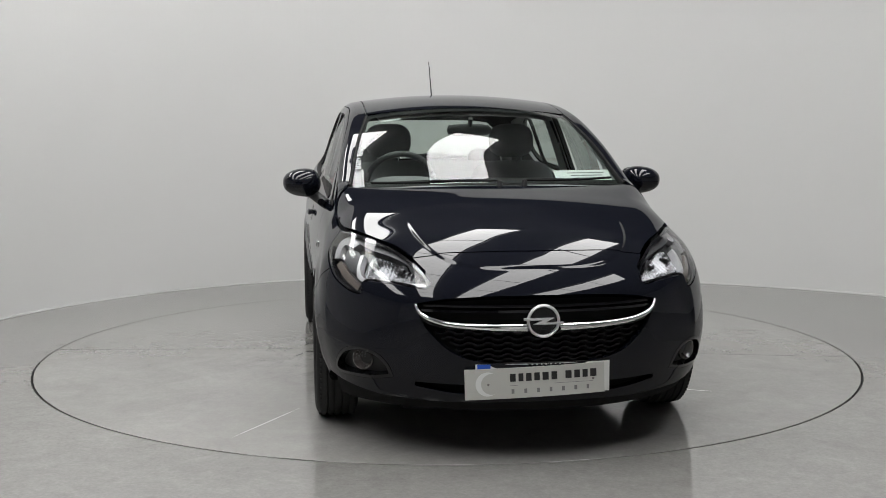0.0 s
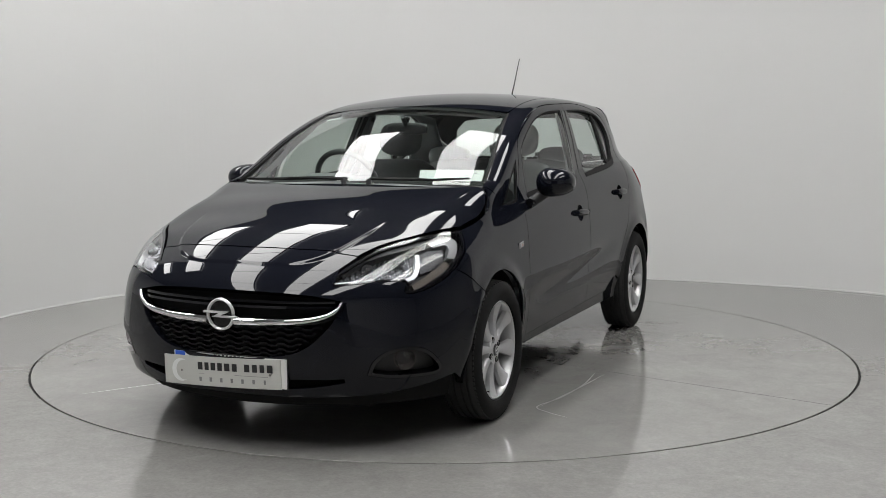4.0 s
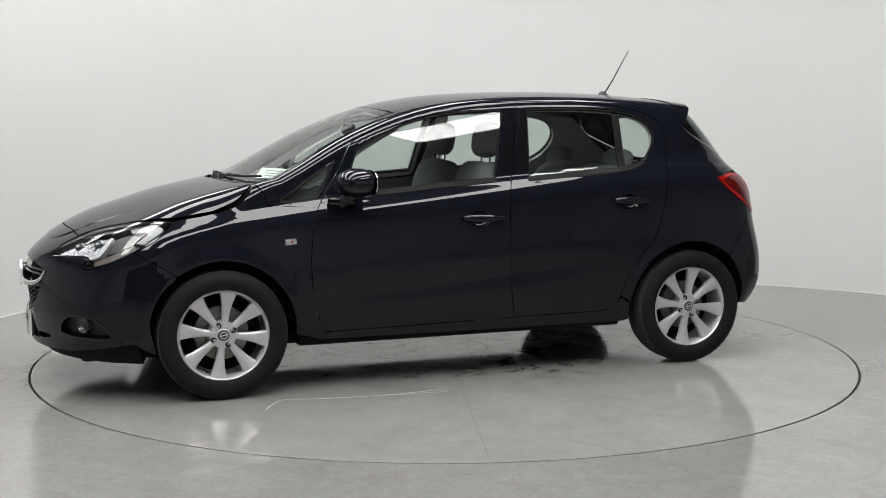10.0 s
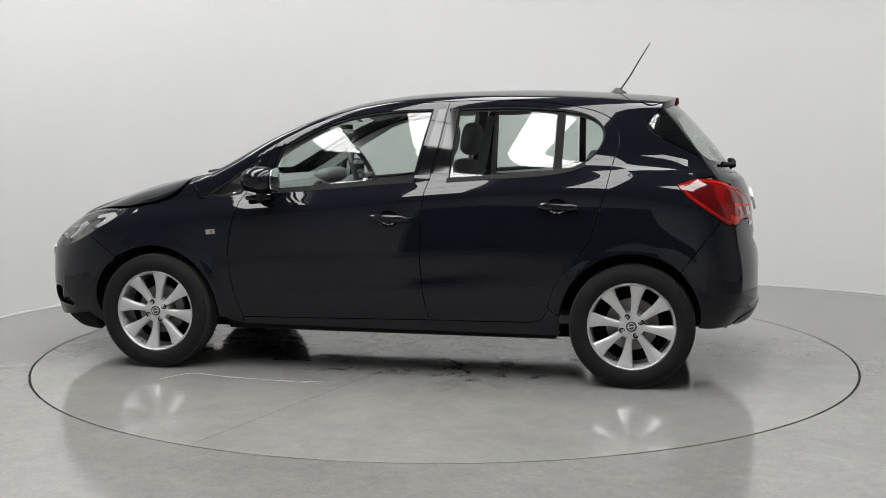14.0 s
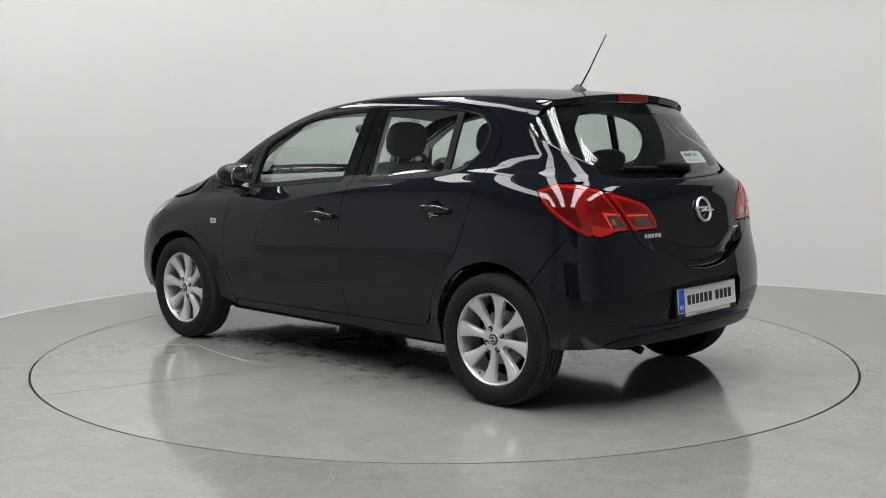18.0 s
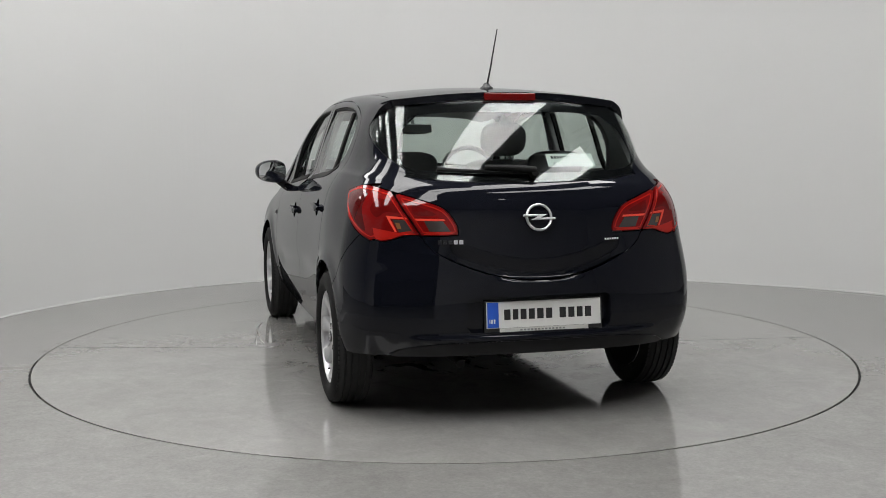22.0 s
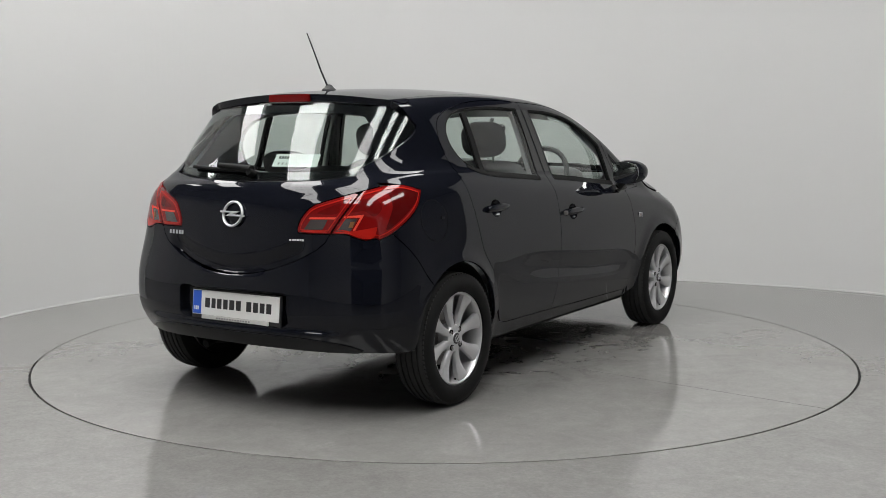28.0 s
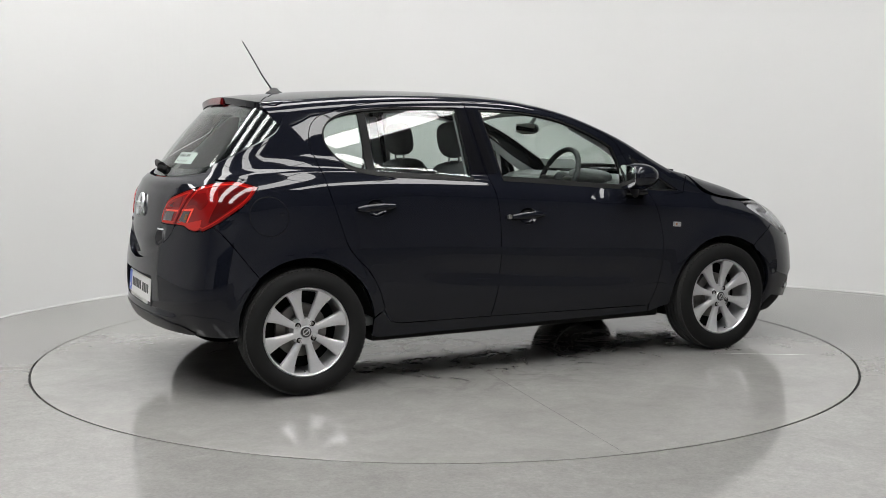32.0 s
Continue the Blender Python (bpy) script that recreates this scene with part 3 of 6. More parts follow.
def light_panel(m, width, length, seams):
    p = thing("ceiling_light", "long white luminous ceiling panel with thin dark seams", "light", m, "studio light panels")
    part("diffuser", block((0, 0, -0.02), (width, length, 0.03), bevel=0), LIGHT, p)
    for s in (-1, 1):
        part("frame_rail", block((s * (width / 2 + 0.012), 0, -0.03), (0.02, length + 0.04, 0.05)), TRACK, p)
        part("frame_rail", block((0, s * (length / 2 + 0.012), -0.03), (width, 0.02, 0.05)), TRACK, p)
    for k in range(seams):
        part("seam", block((0, -length / 2 + length * (k + 1) / (seams + 1), -0.042), (width, 0.025, 0.012), bevel=0), TRACK, p)
    return p


for k in range(-2, 4):
    x = -1.20 + 1.70 * k
    y = 2.3 - 0.38 * (x + 1.2)
    start, end = {3: (1.8, 5.2), -1: (0, 3.4), -2: (0, 3.0)}.get(k, (0, 7.6))
    length, mid = end - start, (start + end) / 2
    light_panel(pose(x - 0.418 * mid, y - 0.908 * mid, CEILING - 0.03, 0, 0, -24.7), 0.70, length, round(length / 1.45))
# ---- the car ----
car = thing("car", "dark blue-black five-door hatchback with silver alloy wheels, parked on a turntable", "car")
SIDES = ((False, 1), (True, -1))

# seams in side view (x, z)
DOOR_FRONT = bend([(0.765, 0.285), (0.795, 0.377), (0.822, 0.521), (0.826, 0.665), (0.804, 0.800), (0.780, 0.885)])
DOOR_TOP_A = bend([(0.780, 0.885), (0.752, 0.930), (0.705, 1.000), (0.655, 1.080), (0.620, 1.145), (0.592, 1.190), (0.530, 1.228), (0.382, 1.296), (0.187, 1.354), (-0.010, 1.386), (-0.312, 1.400)])
B_LINE = bend([(-0.312, 1.400), (-0.274, 1.199), (-0.236, 1.025), (-0.210, 0.93), (-0.198, 0.782), (-0.203, 0.499), (-0.236, 0.300)])
DOOR_TOP_C = bend([(-0.312, 1.400), (-0.560, 1.405), (-0.760, 1.396), (-0.940, 1.372), (-1.070, 1.338), (-1.145, 1.290), (-1.170, 1.200), (-1.140, 1.085)])
DOOR_REAR = bend([(-1.140, 1.085), (-1.112, 0.960), (-1.075, 0.830), (-1.025, 0.690), (-0.925, 0.575), (-0.868, 0.480), (-0.832, 0.375), (-0.790, 0.318), (-0.740, 0.304)])
WIN_A = np.vstack([bend([(0.628, 0.958), (0.606, 1.055), (0.578, 1.135)]), bend([(0.566, 1.164), (0.479, 1.213), (0.334, 1.279), (0.187, 1.323), (-0.008, 1.351), (-0.231, 1.360)]),
                   bend([(-0.231, 1.360), (-0.190, 1.19), (-0.148, 1.012)])[1:], bend([(-0.148, 1.012), (0.1, 0.993), (0.35, 0.970), (0.628, 0.947)])[1:]])
WIN_C = np.vstack([bend([(-0.330, 1.014), (-0.346, 1.20), (-0.360, 1.364)]), bend([(-0.360, 1.364), (-0.580, 1.370), (-0.736, 1.367), (-0.929, 1.350), (-1.044, 1.312), (-1.096, 1.250),
                   (-1.084, 1.173), (-1.011, 1.097), (-0.887, 1.057), (-0.6, 1.034), (-0.330, 1.014)])[1:-1]])
WIN_T = np.vstack([bend([(0.985, 0.914), (0.90, 0.966), (0.78, 1.046), (0.676, 1.112)]), bend([(0.676, 1.112), (0.722, 1.02), (0.778, 0.926)])[1:], bend([(0.778, 0.926), (0.87, 0.914), (0.985, 0.914)])[1:-1]])
FRONT_ARCH = arc(AXLE, WHEEL_R, 0.349, 190, 62)
REAR_ARCH = arc(-AXLE, WHEEL_R, 0.355, 352, 488)
HL_TIP, HL_LOW = (1.440, 0.843), (1.632, 0.703)
LAMP_FRONT = bend([(-1.712, 0.786), (-1.662, 0.816), (-1.605, 0.855), (-1.508, 0.924), (-1.447, 0.994)])

REAR_SEAM = bend([(-1.475, 0.575), (-1.535, 0.655), (-1.600, 0.742), tuple(LAMP_FRONT[6])])
FRONT_SEAM = bend([(1.455, 0.592), (1.545, 0.652), HL_LOW])
FRONT_DOOR = np.vstack([DOOR_FRONT, DOOR_TOP_A[1:], B_LINE[1:], bend([(-0.236, 0.300), (0.25, 0.292), (0.765, 0.285)])[1:-1]])
REAR_DOOR = np.vstack([B_LINE[::-1], DOOR_TOP_C[1:], DOOR_REAR[1:], bend([(-0.740, 0.304), (-0.5, 0.302), (-0.236, 0.300)])[1:-1]])
FENDER = np.vstack([DOOR_FRONT[::-1], [(0.77, 0.245)], FRONT_ARCH[FRONT_ARCH[:, 1] > 0.246], FRONT_SEAM, bend([HL_LOW, (1.515, 0.772), HL_TIP])[1:],
                    bend([HL_TIP, (1.340, 0.857), (1.230, 0.880), (1.150, 0.910), (1.102, 0.960), (1.072, 1.003)])[1:], [(1.045, 0.974)], bend([(1.045, 0.974), (1.028, 0.945), (1.020, 0.902)])[1:],
                    bend([(1.020, 0.902), (0.90, 0.896), (0.780, 0.889)])[1:-1]])
SILL = np.vstack([[(0.77, 0.245), (0.765, 0.283)], bend([(0.765, 0.283), (0.25, 0.290), (-0.236, 0.298), (-0.5, 0.300), (-0.740, 0.302)])[1:], [(-0.795, 0.315), (-0.845, 0.37), (-0.893, 0.34)],
                  [(-0.897, 0.25), (-0.86, 0.238)]])


def shoulder(line):
    """Side-view line to the slanted view."""
    return flat("shoulder", onto("left", line))


def top_to_shoulder(line):
    return flat("shoulder", onto("top", line))


ROOF_EDGE = bend([(-1.285, 0.520), (-0.9, 0.518), (-0.4, 0.514), (0.1, 0.522), (0.330, 0.528)])
SCREEN_EDGE = bend([(0.330, 0.528), (0.55, 0.574), (0.80, 0.624), (1.015, 0.660)])
HATCH_SEAM = bend([(-1.648, 1.050), (-1.600, 1.096), (-1.463, 1.168), (-1.343, 1.231), (-1.302, 1.275), (-1.278, 1.330), (-1.262, 1.375)])

quarter = np.vstack([shoulder(np.array([(1.072, 1.003), (1.045, 0.974)])), shoulder(bend([(1.045, 0.974), (1.028, 0.945), (1.020, 0.902)])[1:]),
                     shoulder(bend([(1.020, 0.902), (0.90, 0.894), (0.780, 0.885)])[1:]), shoulder(DOOR_TOP_A[1:]), shoulder(DOOR_TOP_C[1:]), shoulder(DOOR_REAR[1:-5]),
                     shoulder(np.array([(-0.835, 0.385), (-0.893, 0.345)])), shoulder(REAR_ARCH[(REAR_ARCH[:, 1] > 0.347) & (REAR_ARCH[:, 0] > -1.47)][:]),
                     shoulder(REAR_SEAM[:-1]), shoulder(LAMP_FRONT[6:]), shoulder(bend([(-1.447, 0.994), (-1.545, 1.020), (-1.648, 1.030)])[1:]), shoulder(HATCH_SEAM),
                     top_to_shoulder(ROOF_EDGE), top_to_shoulder(SCREEN_EDGE[1:])])

PILLAR_X = np.arange(0.335, 1.0, 0.009)
PILLAR_ROWS = np.vstack([top_to_shoulder(np.stack([PILLAR_X, np.interp(PILLAR_X, *SCREEN_EDGE.T) + d], 1)) for d in np.arange(0.006, 0.080, 0.006)])
BOWLS = {name: arc(0, 0, 1.0, 0, 350, 36) * (0.052, 0.041) + c for name, c in (("front_door", (-0.034, 0.812)), ("rear_door", (-0.880, 0.880)))}
BELT_ROWS = np.vstack([np.stack([np.arange(-1.62, 1.3, 0.02), belt(np.arange(-1.62, 1.3, 0.02)) + d], 1) for d in np.arange(-0.13, 0.045, 0.0065)])
for mirrored, s in SIDES:
    body_side = skin("body_side", sheet("shoulder", quarter, [shoulder(WIN_T)], mirror=mirrored, grid=0.02, crease=np.vstack([shoulder(BELT_ROWS), PILLAR_ROWS])), PAINT, car, "dark blue-black body side with roof rail and rear quarter")
    skin("fender", sheet("left", FENDER, mirror=mirrored, grid=0.02, crease=BELT_ROWS), PAINT, car)
    skin("sill", sheet("left", SILL, mirror=mirrored, lift=-0.004), PAINT, car)
    for name, loop, win in (("front_door", FRONT_DOOR, WIN_A), ("rear_door", REAR_DOOR, WIN_C)):
        bowl = BOWLS[name]
        door = skin(name, sheet("left", loop, [win, bowl], mirror=mirrored, grid=0.02, crease=BELT_ROWS), PAINT, car, "dark blue-black door, shut")
        skin("window_seal", sheet("left", win, [shrink(smooth_loop(win, 0.015), 0.007)], gap=0.0, lift=-0.002, rim=0.02, mirror=mirrored), SEAL, door)
        SHAPE[0] = FRONT_PANE if name == "front_door" else REAR_PANE
        if name == "front_door":
            skin("window_glass", sheet("left", shrink(smooth_loop(win, 0.015), 0.007), gap=0, lift=-0.010, rim=0, mirror=mirrored), GLASS, door, "green-tinted side window")
            SHAPE[0] = form
        else:
            inner = shrink(smooth_loop(win, 0.015), 0.007)
            bar = lambda z: -0.872 - 0.05 * (z - 1.2)
            keep_m, keep_s = inner[:, 0] > bar(inner[:, 1]) + 0.016, inner[:, 0] < bar(inner[:, 1]) - 0.016
            skin("window_glass", sheet("left", inner[keep_m], gap=0, lift=-0.010, rim=0, mirror=mirrored), GLASS, door, "green-tinted side window")
            skin("quarter_glass", sheet("left", inner[keep_s], gap=0, lift=-0.010, rim=0, mirror=mirrored), GLASS, door, "small rear quarter glass")
            SHAPE[0] = form
            skin("window_bar", sheet("left", np.array([(-0.853, 1.052), (-0.893, 1.052), (-0.903, 1.342), (-0.863, 1.344)]), gap=0, lift=-0.006, mirror=mirrored), SEAL, door)
    SHAPE[0] = form
    skin("triangle_glass", sheet("left", WIN_T, gap=0.003, lift=-0.006, rim=0, mirror=mirrored), GLASS, body_side, "small triangular front quarter glass")
    skin("window_seal", sheet("left", WIN_T, [shrink(smooth_loop(WIN_T, 0.015), 0.010)], gap=0.0, lift=-0.001, rim=0.012, mirror=mirrored), SEAL, body_side)
    for name, line in (("front_door", [(0.640, 0.946), (0.35, 0.968), (0.1, 0.991), (-0.150, 1.010)]), ("rear_door", [(-0.322, 1.012), (-0.60, 1.031), (-0.80, 1.046), (-0.93, 1.066), (-1.01, 1.095)])):
        line = bend(line, 8)
        strip = np.vstack([line + (0, 0.003), (line - (0, 0.018))[::-1]])
        skin("belt_seal", sheet("left", strip, gap=0, lift=0.0025, rim=0.006, grid=0.03, mirror=mirrored), SEAL, [o for o in car.children if o.name.startswith(name)][-1], "black rubber strip under the window")
    # dark band over the door pillars
    band = np.array([(-0.300, 1.362), (-0.272, 1.199), (-0.230, 1.030), (-0.168, 1.030), (-0.212, 1.19), (-0.256, 1.362)])
    skin("pillar_trim", sheet("left", band, gap=0.003, lift=0.0015, rim=0.003, mirror=mirrored), GLOSS_BLACK, car)
    band = np.array([(-0.318, 1.362), (-0.290, 1.199), (-0.246, 1.035), (-0.325, 1.035), (-0.346, 1.20), (-0.366, 1.362)])
    skin("pillar_trim", sheet("left", band, gap=0.003, lift=0.0015, rim=0.003, mirror=mirrored), GLOSS_BLACK, car)


def both(line, ends=False):
    """A loop from its left half. ends: the line is in a view round the nose or tail."""
    line = np.asarray(line, float)
    other = (line * ((-1, 1) if ends else (1, -1)))[::-1]
    k = 0 if ends else 1
    other = other[np.abs(other[:, k]) > 1e-6]
    return np.vstack([line, other])


# bonnet, windscreen, roof seen from above (x, y)
HOOD_SIDE = bend([(1.085, 0.672), (1.135, 0.712), (1.22, 0.724), (1.33, 0.720), (1.44, 0.708), (1.54, 0.668), (1.66, 0.600), (1.77, 0.520), (1.868, 0.458)])
HOOD_FRONT = bend([(1.868, 0.458), (1.890, 0.34), (1.916, 0.19), (1.930, 0.0)])
HOOD_REAR = bend([(1.200, 0.0), (1.185, 0.25), (1.140, 0.50), (1.085, 0.672)])
hood = both(np.vstack([HOOD_REAR, HOOD_SIDE[1:], HOOD_FRONT[1:-1]]))
ridge_lines = []
for c in (-0.05, -0.02, 0.005, 0.025, 0.045, 0.07, 0.10):
    u = np.linspace(0.0, 0.93 * (1 - c) ** (1 / 4.5), 90)
    side = np.stack([1.2 + 0.815 * u, 0.46 * (1 - c - u ** 4.5) ** (1 / 3)], 1)
    y = np.linspace(0.0, side[-1, 1], 46)[:-1]
    front = np.stack([1.2 + 0.815 * (1 - c - (y / 0.46) ** 3) ** (1 / 4.5), y], 1)
    x = np.arange(1.08, 1.2, 0.009)
    back = np.stack([x, 0 * x + side[0, 1]], 1)
    for line in (side, front, back):
        ridge_lines += [line, line[line[:, 1] > 1e-4] * (1, -1)]
skin("bonnet", sheet("top", hood, grid=0.02, crease=np.vstack(ridge_lines)), PAINT, car, "dark blue-black bonnet with two soft ridges")
SCREEN_LOW = bend([(1.128, 0.0), (1.118, 0.25), (1.085, 0.46), (1.012, 0.652)])
SCREEN_TOP = bend([(0.332, 0.520), (0.36, 0.30), (0.368, 0.0)])
screen = both(np.vstack([SCREEN_LOW, SCREEN_EDGE[::-1][1:-1] - (0, 0.006), SCREEN_TOP]))
screen_in = both(np.vstack([bend([(1.080, 0.0), (1.070, 0.25), (1.035, 0.46), (0.968, 0.625)]), (SCREEN_EDGE[::-1] - (0, 0.024))[4:-2], bend([(0.385, 0.500), (0.405, 0.30), (0.412, 0.0)])]))
SHAPE[0] = screen_pane
windscreen = skin("windscreen", sheet("top", screen, gap=0.002, lift=-0.001, rim=0), SCREEN_GLASS, car, "clear tinted windscreen with a black border")
skin("windscreen_border", sheet("top", screen, [screen_in], gap=0.001, lift=-0.006, rim=0), SEAL, windscreen, "black windscreen border")
SHAPE[0] = form
for mirrored, s in SIDES:
    strip = np.vstack([(SCREEN_EDGE + (0, 0.002))[::-1], SCREEN_EDGE - (0, 0.009)])
    skin("windscreen_seal", sheet("top", strip, gap=0, lift=-0.004, rim=0.016, grid=0.02, edge=0.006, mirror=mirrored), SEAL, windscreen, "black rubber strip along the windscreen")
cowl = both(np.vstack([bend([(1.205, 0.0), (1.188, 0.25), (1.143, 0.50), (1.082, 0.675)]), [(1.03, 0.672)], bend([(1.012, 0.656), (1.085, 0.465), (1.118, 0.253), (1.128, 0.0)])]))
skin("cowl", sheet("top", cowl, gap=0.0, lift=-0.018, rim=0), TRIM, car, "black plastic cowl under the windscreen")
roof = both(np.vstack([bend([(0.366, 0.0), (0.358, 0.30), (0.330, 0.522)]), ROOF_EDGE[::-1][1:], bend([(-1.285, 0.520), (-1.31, 0.30), (-1.318, 0.0)])[1:]]))
skin("roof", sheet("top", roof, grid=0.05), PAINT, car, "dark blue-black roof")

# front bumper seen round the nose, from rough places (x, y, z)


def around(view, pts):
    return flat(view, pts)


def on_top(line):
    return onto("top", line)


HL_OUT = bend([(1.632, 0.77, 0.703), (1.515, 0.768, 0.772), (1.440, 0.718, 0.843)])
HL_UP = np.vstack([on_top([(1.452, 0.714)]), on_top(bend([(1.54, 0.676), (1.66, 0.608), (1.77, 0.530), (1.868, 0.470), (1.945, 0.428), (1.998, 0.402)]))])
HL_DOWN = bend([(2.006, 0.428, 0.660), (1.945, 0.520, 0.671), (1.905, 0.570, 0.674), (1.835, 0.645, 0.671), (1.852, 0.655, 0.630), (1.80, 0.70, 0.632), (1.70, 0.752, 0.668), (1.632, 0.77, 0.703)])
headlight = np.vstack([around("front", HL_OUT), around("front", HL_UP), around("front", HL_DOWN)[:-1]])
NOSE_TOP = on_top(np.vstack([[(1.998, 0.398), (1.945, 0.422), (1.870, 0.462)], HOOD_FRONT]))
bump_half = np.vstack([around("front", NOSE_TOP[::-1])[:-1], around("front", HL_DOWN), around("front", onto("left", FRONT_SEAM[::-1]))[1:], around("front", [(1.475, 0.84, 0.560)]),
                       around("front", [(AXLE + 0.352 * math.cos(math.radians(a)), 0.84, WHEEL_R + 0.352 * math.sin(math.radians(a))) for a in (45, 36, 27, 18, 9, 0, -9, -15)]),
                       around("front", [(1.64, 0.77, 0.282), (1.75, 0.71, 0.262), (1.90, 0.585, 0.236), (2.02, 0.38, 0.228), (2.10, 0.0, 0.232)])])
bumper = both(bump_half, True)
grille_half = around("front", bend([(2.11, 0.0, 0.640), (2.10, 0.2, 0.637), (2.06, 0.36, 0.626), (2.02, 0.466, 0.606)]))
grille_low = around("front", bend([(2.02, 0.466, 0.606), (2.04, 0.430, 0.520), (2.075, 0.33, 0.424), (2.10, 0.2, 0.389), (2.12, 0.0, 0.378)]))
grille_hole = both(np.vstack([grille_half, grille_low[1:]]), True)
fog_hole = bend([(0.515, 0.318), (0.535, 0.372), (0.585, 0.412), (0.66, 0.424), (0.735, 0.402), (0.797, 0.335), (0.780, 0.300), (0.69, 0.298), (0.60, 0.302), (0.515, 0.318)], 4)[:-1]
slot_hole = both(around("front", np.vstack([bend([(2.10, 0.0, 0.300), (2.06, 0.3, 0.300), (1.99, 0.46, 0.304)]), bend([(1.99, 0.463, 0.290), (2.06, 0.3, 0.266), (2.10, 0.0, 0.258)])])), True)
front_bumper = skin("front_bumper", sheet("front", bumper, [grille_hole, slot_hole, fog_hole, fog_hole * (-1, 1)], grid=0.02, rim=0.03, crease=flat("front", on_top(np.vstack([line[(line[:, 0] > 1.86) & (line[:, 0] < 2.03)] for line in ridge_lines])))), PAINT, car, "dark blue-black front bumper with a wide grille")

# rear: glass, hatch, bumper, lamps seen round the tail
GLASS_TOP = bend([(-1.450, 0.0, 1.388), (-1.43, 0.25, 1.385), (-1.38, 0.43, 1.374), (-1.32, 0.535, 1.358), (-1.290, 0.58, 1.342)])
GLASS_SIDE = onto("left", HATCH_SEAM[::-1][6:-5])
GLASS_LOW = np.vstack([GLASS_SIDE[-1:], bend([(-1.655, 0.555, 1.058), (-1.720, 0.35, 1.036), (-1.755, 0.0, 1.026)])])
rear_glass = both(np.vstack([around("rear", GLASS_TOP), around("rear", GLASS_SIDE), around("rear", GLASS_LOW)[1:]]), True)
clear_in = both(np.vstack([around("rear", bend([(-1.50, 0.0, 1.335), (-1.47, 0.3, 1.332), (-1.44, 0.43, 1.318)])), around("rear", bend([(-1.47, 0.50, 1.26), (-1.53, 0.525, 1.16), (-1.58, 0.515, 1.105)])),
                           around("rear", bend([(-1.61, 0.46, 1.085), (-1.67, 0.25, 1.075), (-1.70, 0.0, 1.072)]))]), True)
TL_IN = bend([(0.767, 1.014), (0.671, 0.992), (0.560, 0.964), (0.455, 0.930), (0.404, 0.882), (0.382, 0.838), (0.384, 0.813)])
TL_LOW = bend([(0.384, 0.813), (0.500, 0.811), (0.600, 0.814), (0.655, 0.797), (0.698, 0.789), (0.735, 0.797)])
TL_FRONT = onto("left", LAMP_FRONT)
tail_lamp = np.vstack([TL_IN, TL_LOW[1:], around("rear", TL_FRONT)[1:], around("rear", bend([(-1.447, 0.745, 0.994), (-1.545, 0.705, 1.020), (-1.628, 0.645, 1.014)]))[1:-1]])
HATCH_LOW = np.array([(float(tail_limit(np.float64(y), 0.62 + 0.62 * y * y)), y, 0.62 + 0.62 * y * y) for y in np.linspace(0.445, 0.0, 24)])
HATCH_CORNER = np.array([(0.534, 0.804), (0.517, 0.776)])
hatch_half = np.vstack([around("rear", GLASS_LOW)[::-1], around("rear", [(-1.648, 0.64, 1.045)]), TL_IN, TL_LOW[1:9], HATCH_CORNER, around("rear", HATCH_LOW)])
hatch = both(hatch_half, True)
tailgate = skin("tailgate", sheet("rear", hatch, grid=0.02), PAINT, car, "dark blue-black tailgate, shut")
SHAPE[0] = rear_pane
skin("tailgate_glass", sheet("rear", rear_glass, gap=0.003, rim=0), REAR_GLASS, tailgate, "dark bordered tinted rear window")
skin("glass_border", sheet("rear", rear_glass, [clear_in], gap=0.003, lift=-0.004, rim=0), GLOSS_BLACK, tailgate, "black border of the rear window")
SHAPE[0] = form
rb_half = np.vstack([around("rear", HATCH_LOW[::-1]), HATCH_CORNER[::-1], TL_LOW[9:], around("rear", onto("left", LAMP_FRONT[1:7])), around("rear", onto("left", REAR_SEAM[::-1][1:])),
                     around("rear", [(-AXLE - 0.352 * math.cos(math.radians(a)), 0.84, WHEEL_R + 0.352 * math.sin(math.radians(a))) for a in (44, 36, 27, 18, 9, 0)]),
                     around("rear", [(-1.64, 0.78, 0.298), (-1.72, 0.66, 0.298), (-1.82, 0.45, 0.300), (-1.86, 0.2, 0.303), (-1.87, 0.0, 0.303)])])
plate_hole = both(around("rear", np.array([(-1.88, 0.0, 0.552), (-1.87, 0.305, 0.552), (-1.87, 0.325, 0.53), (-1.87, 0.325, 0.425), (-1.87, 0.305, 0.405), (-1.88, 0.0, 0.405)])), True)
rear_bumper = skin("rear_bumper", sheet("rear", both(rb_half, True), [plate_hole], grid=0.022, rim=0.03), PAINT, car, "dark blue-black rear bumper")
# ---- wheels ----


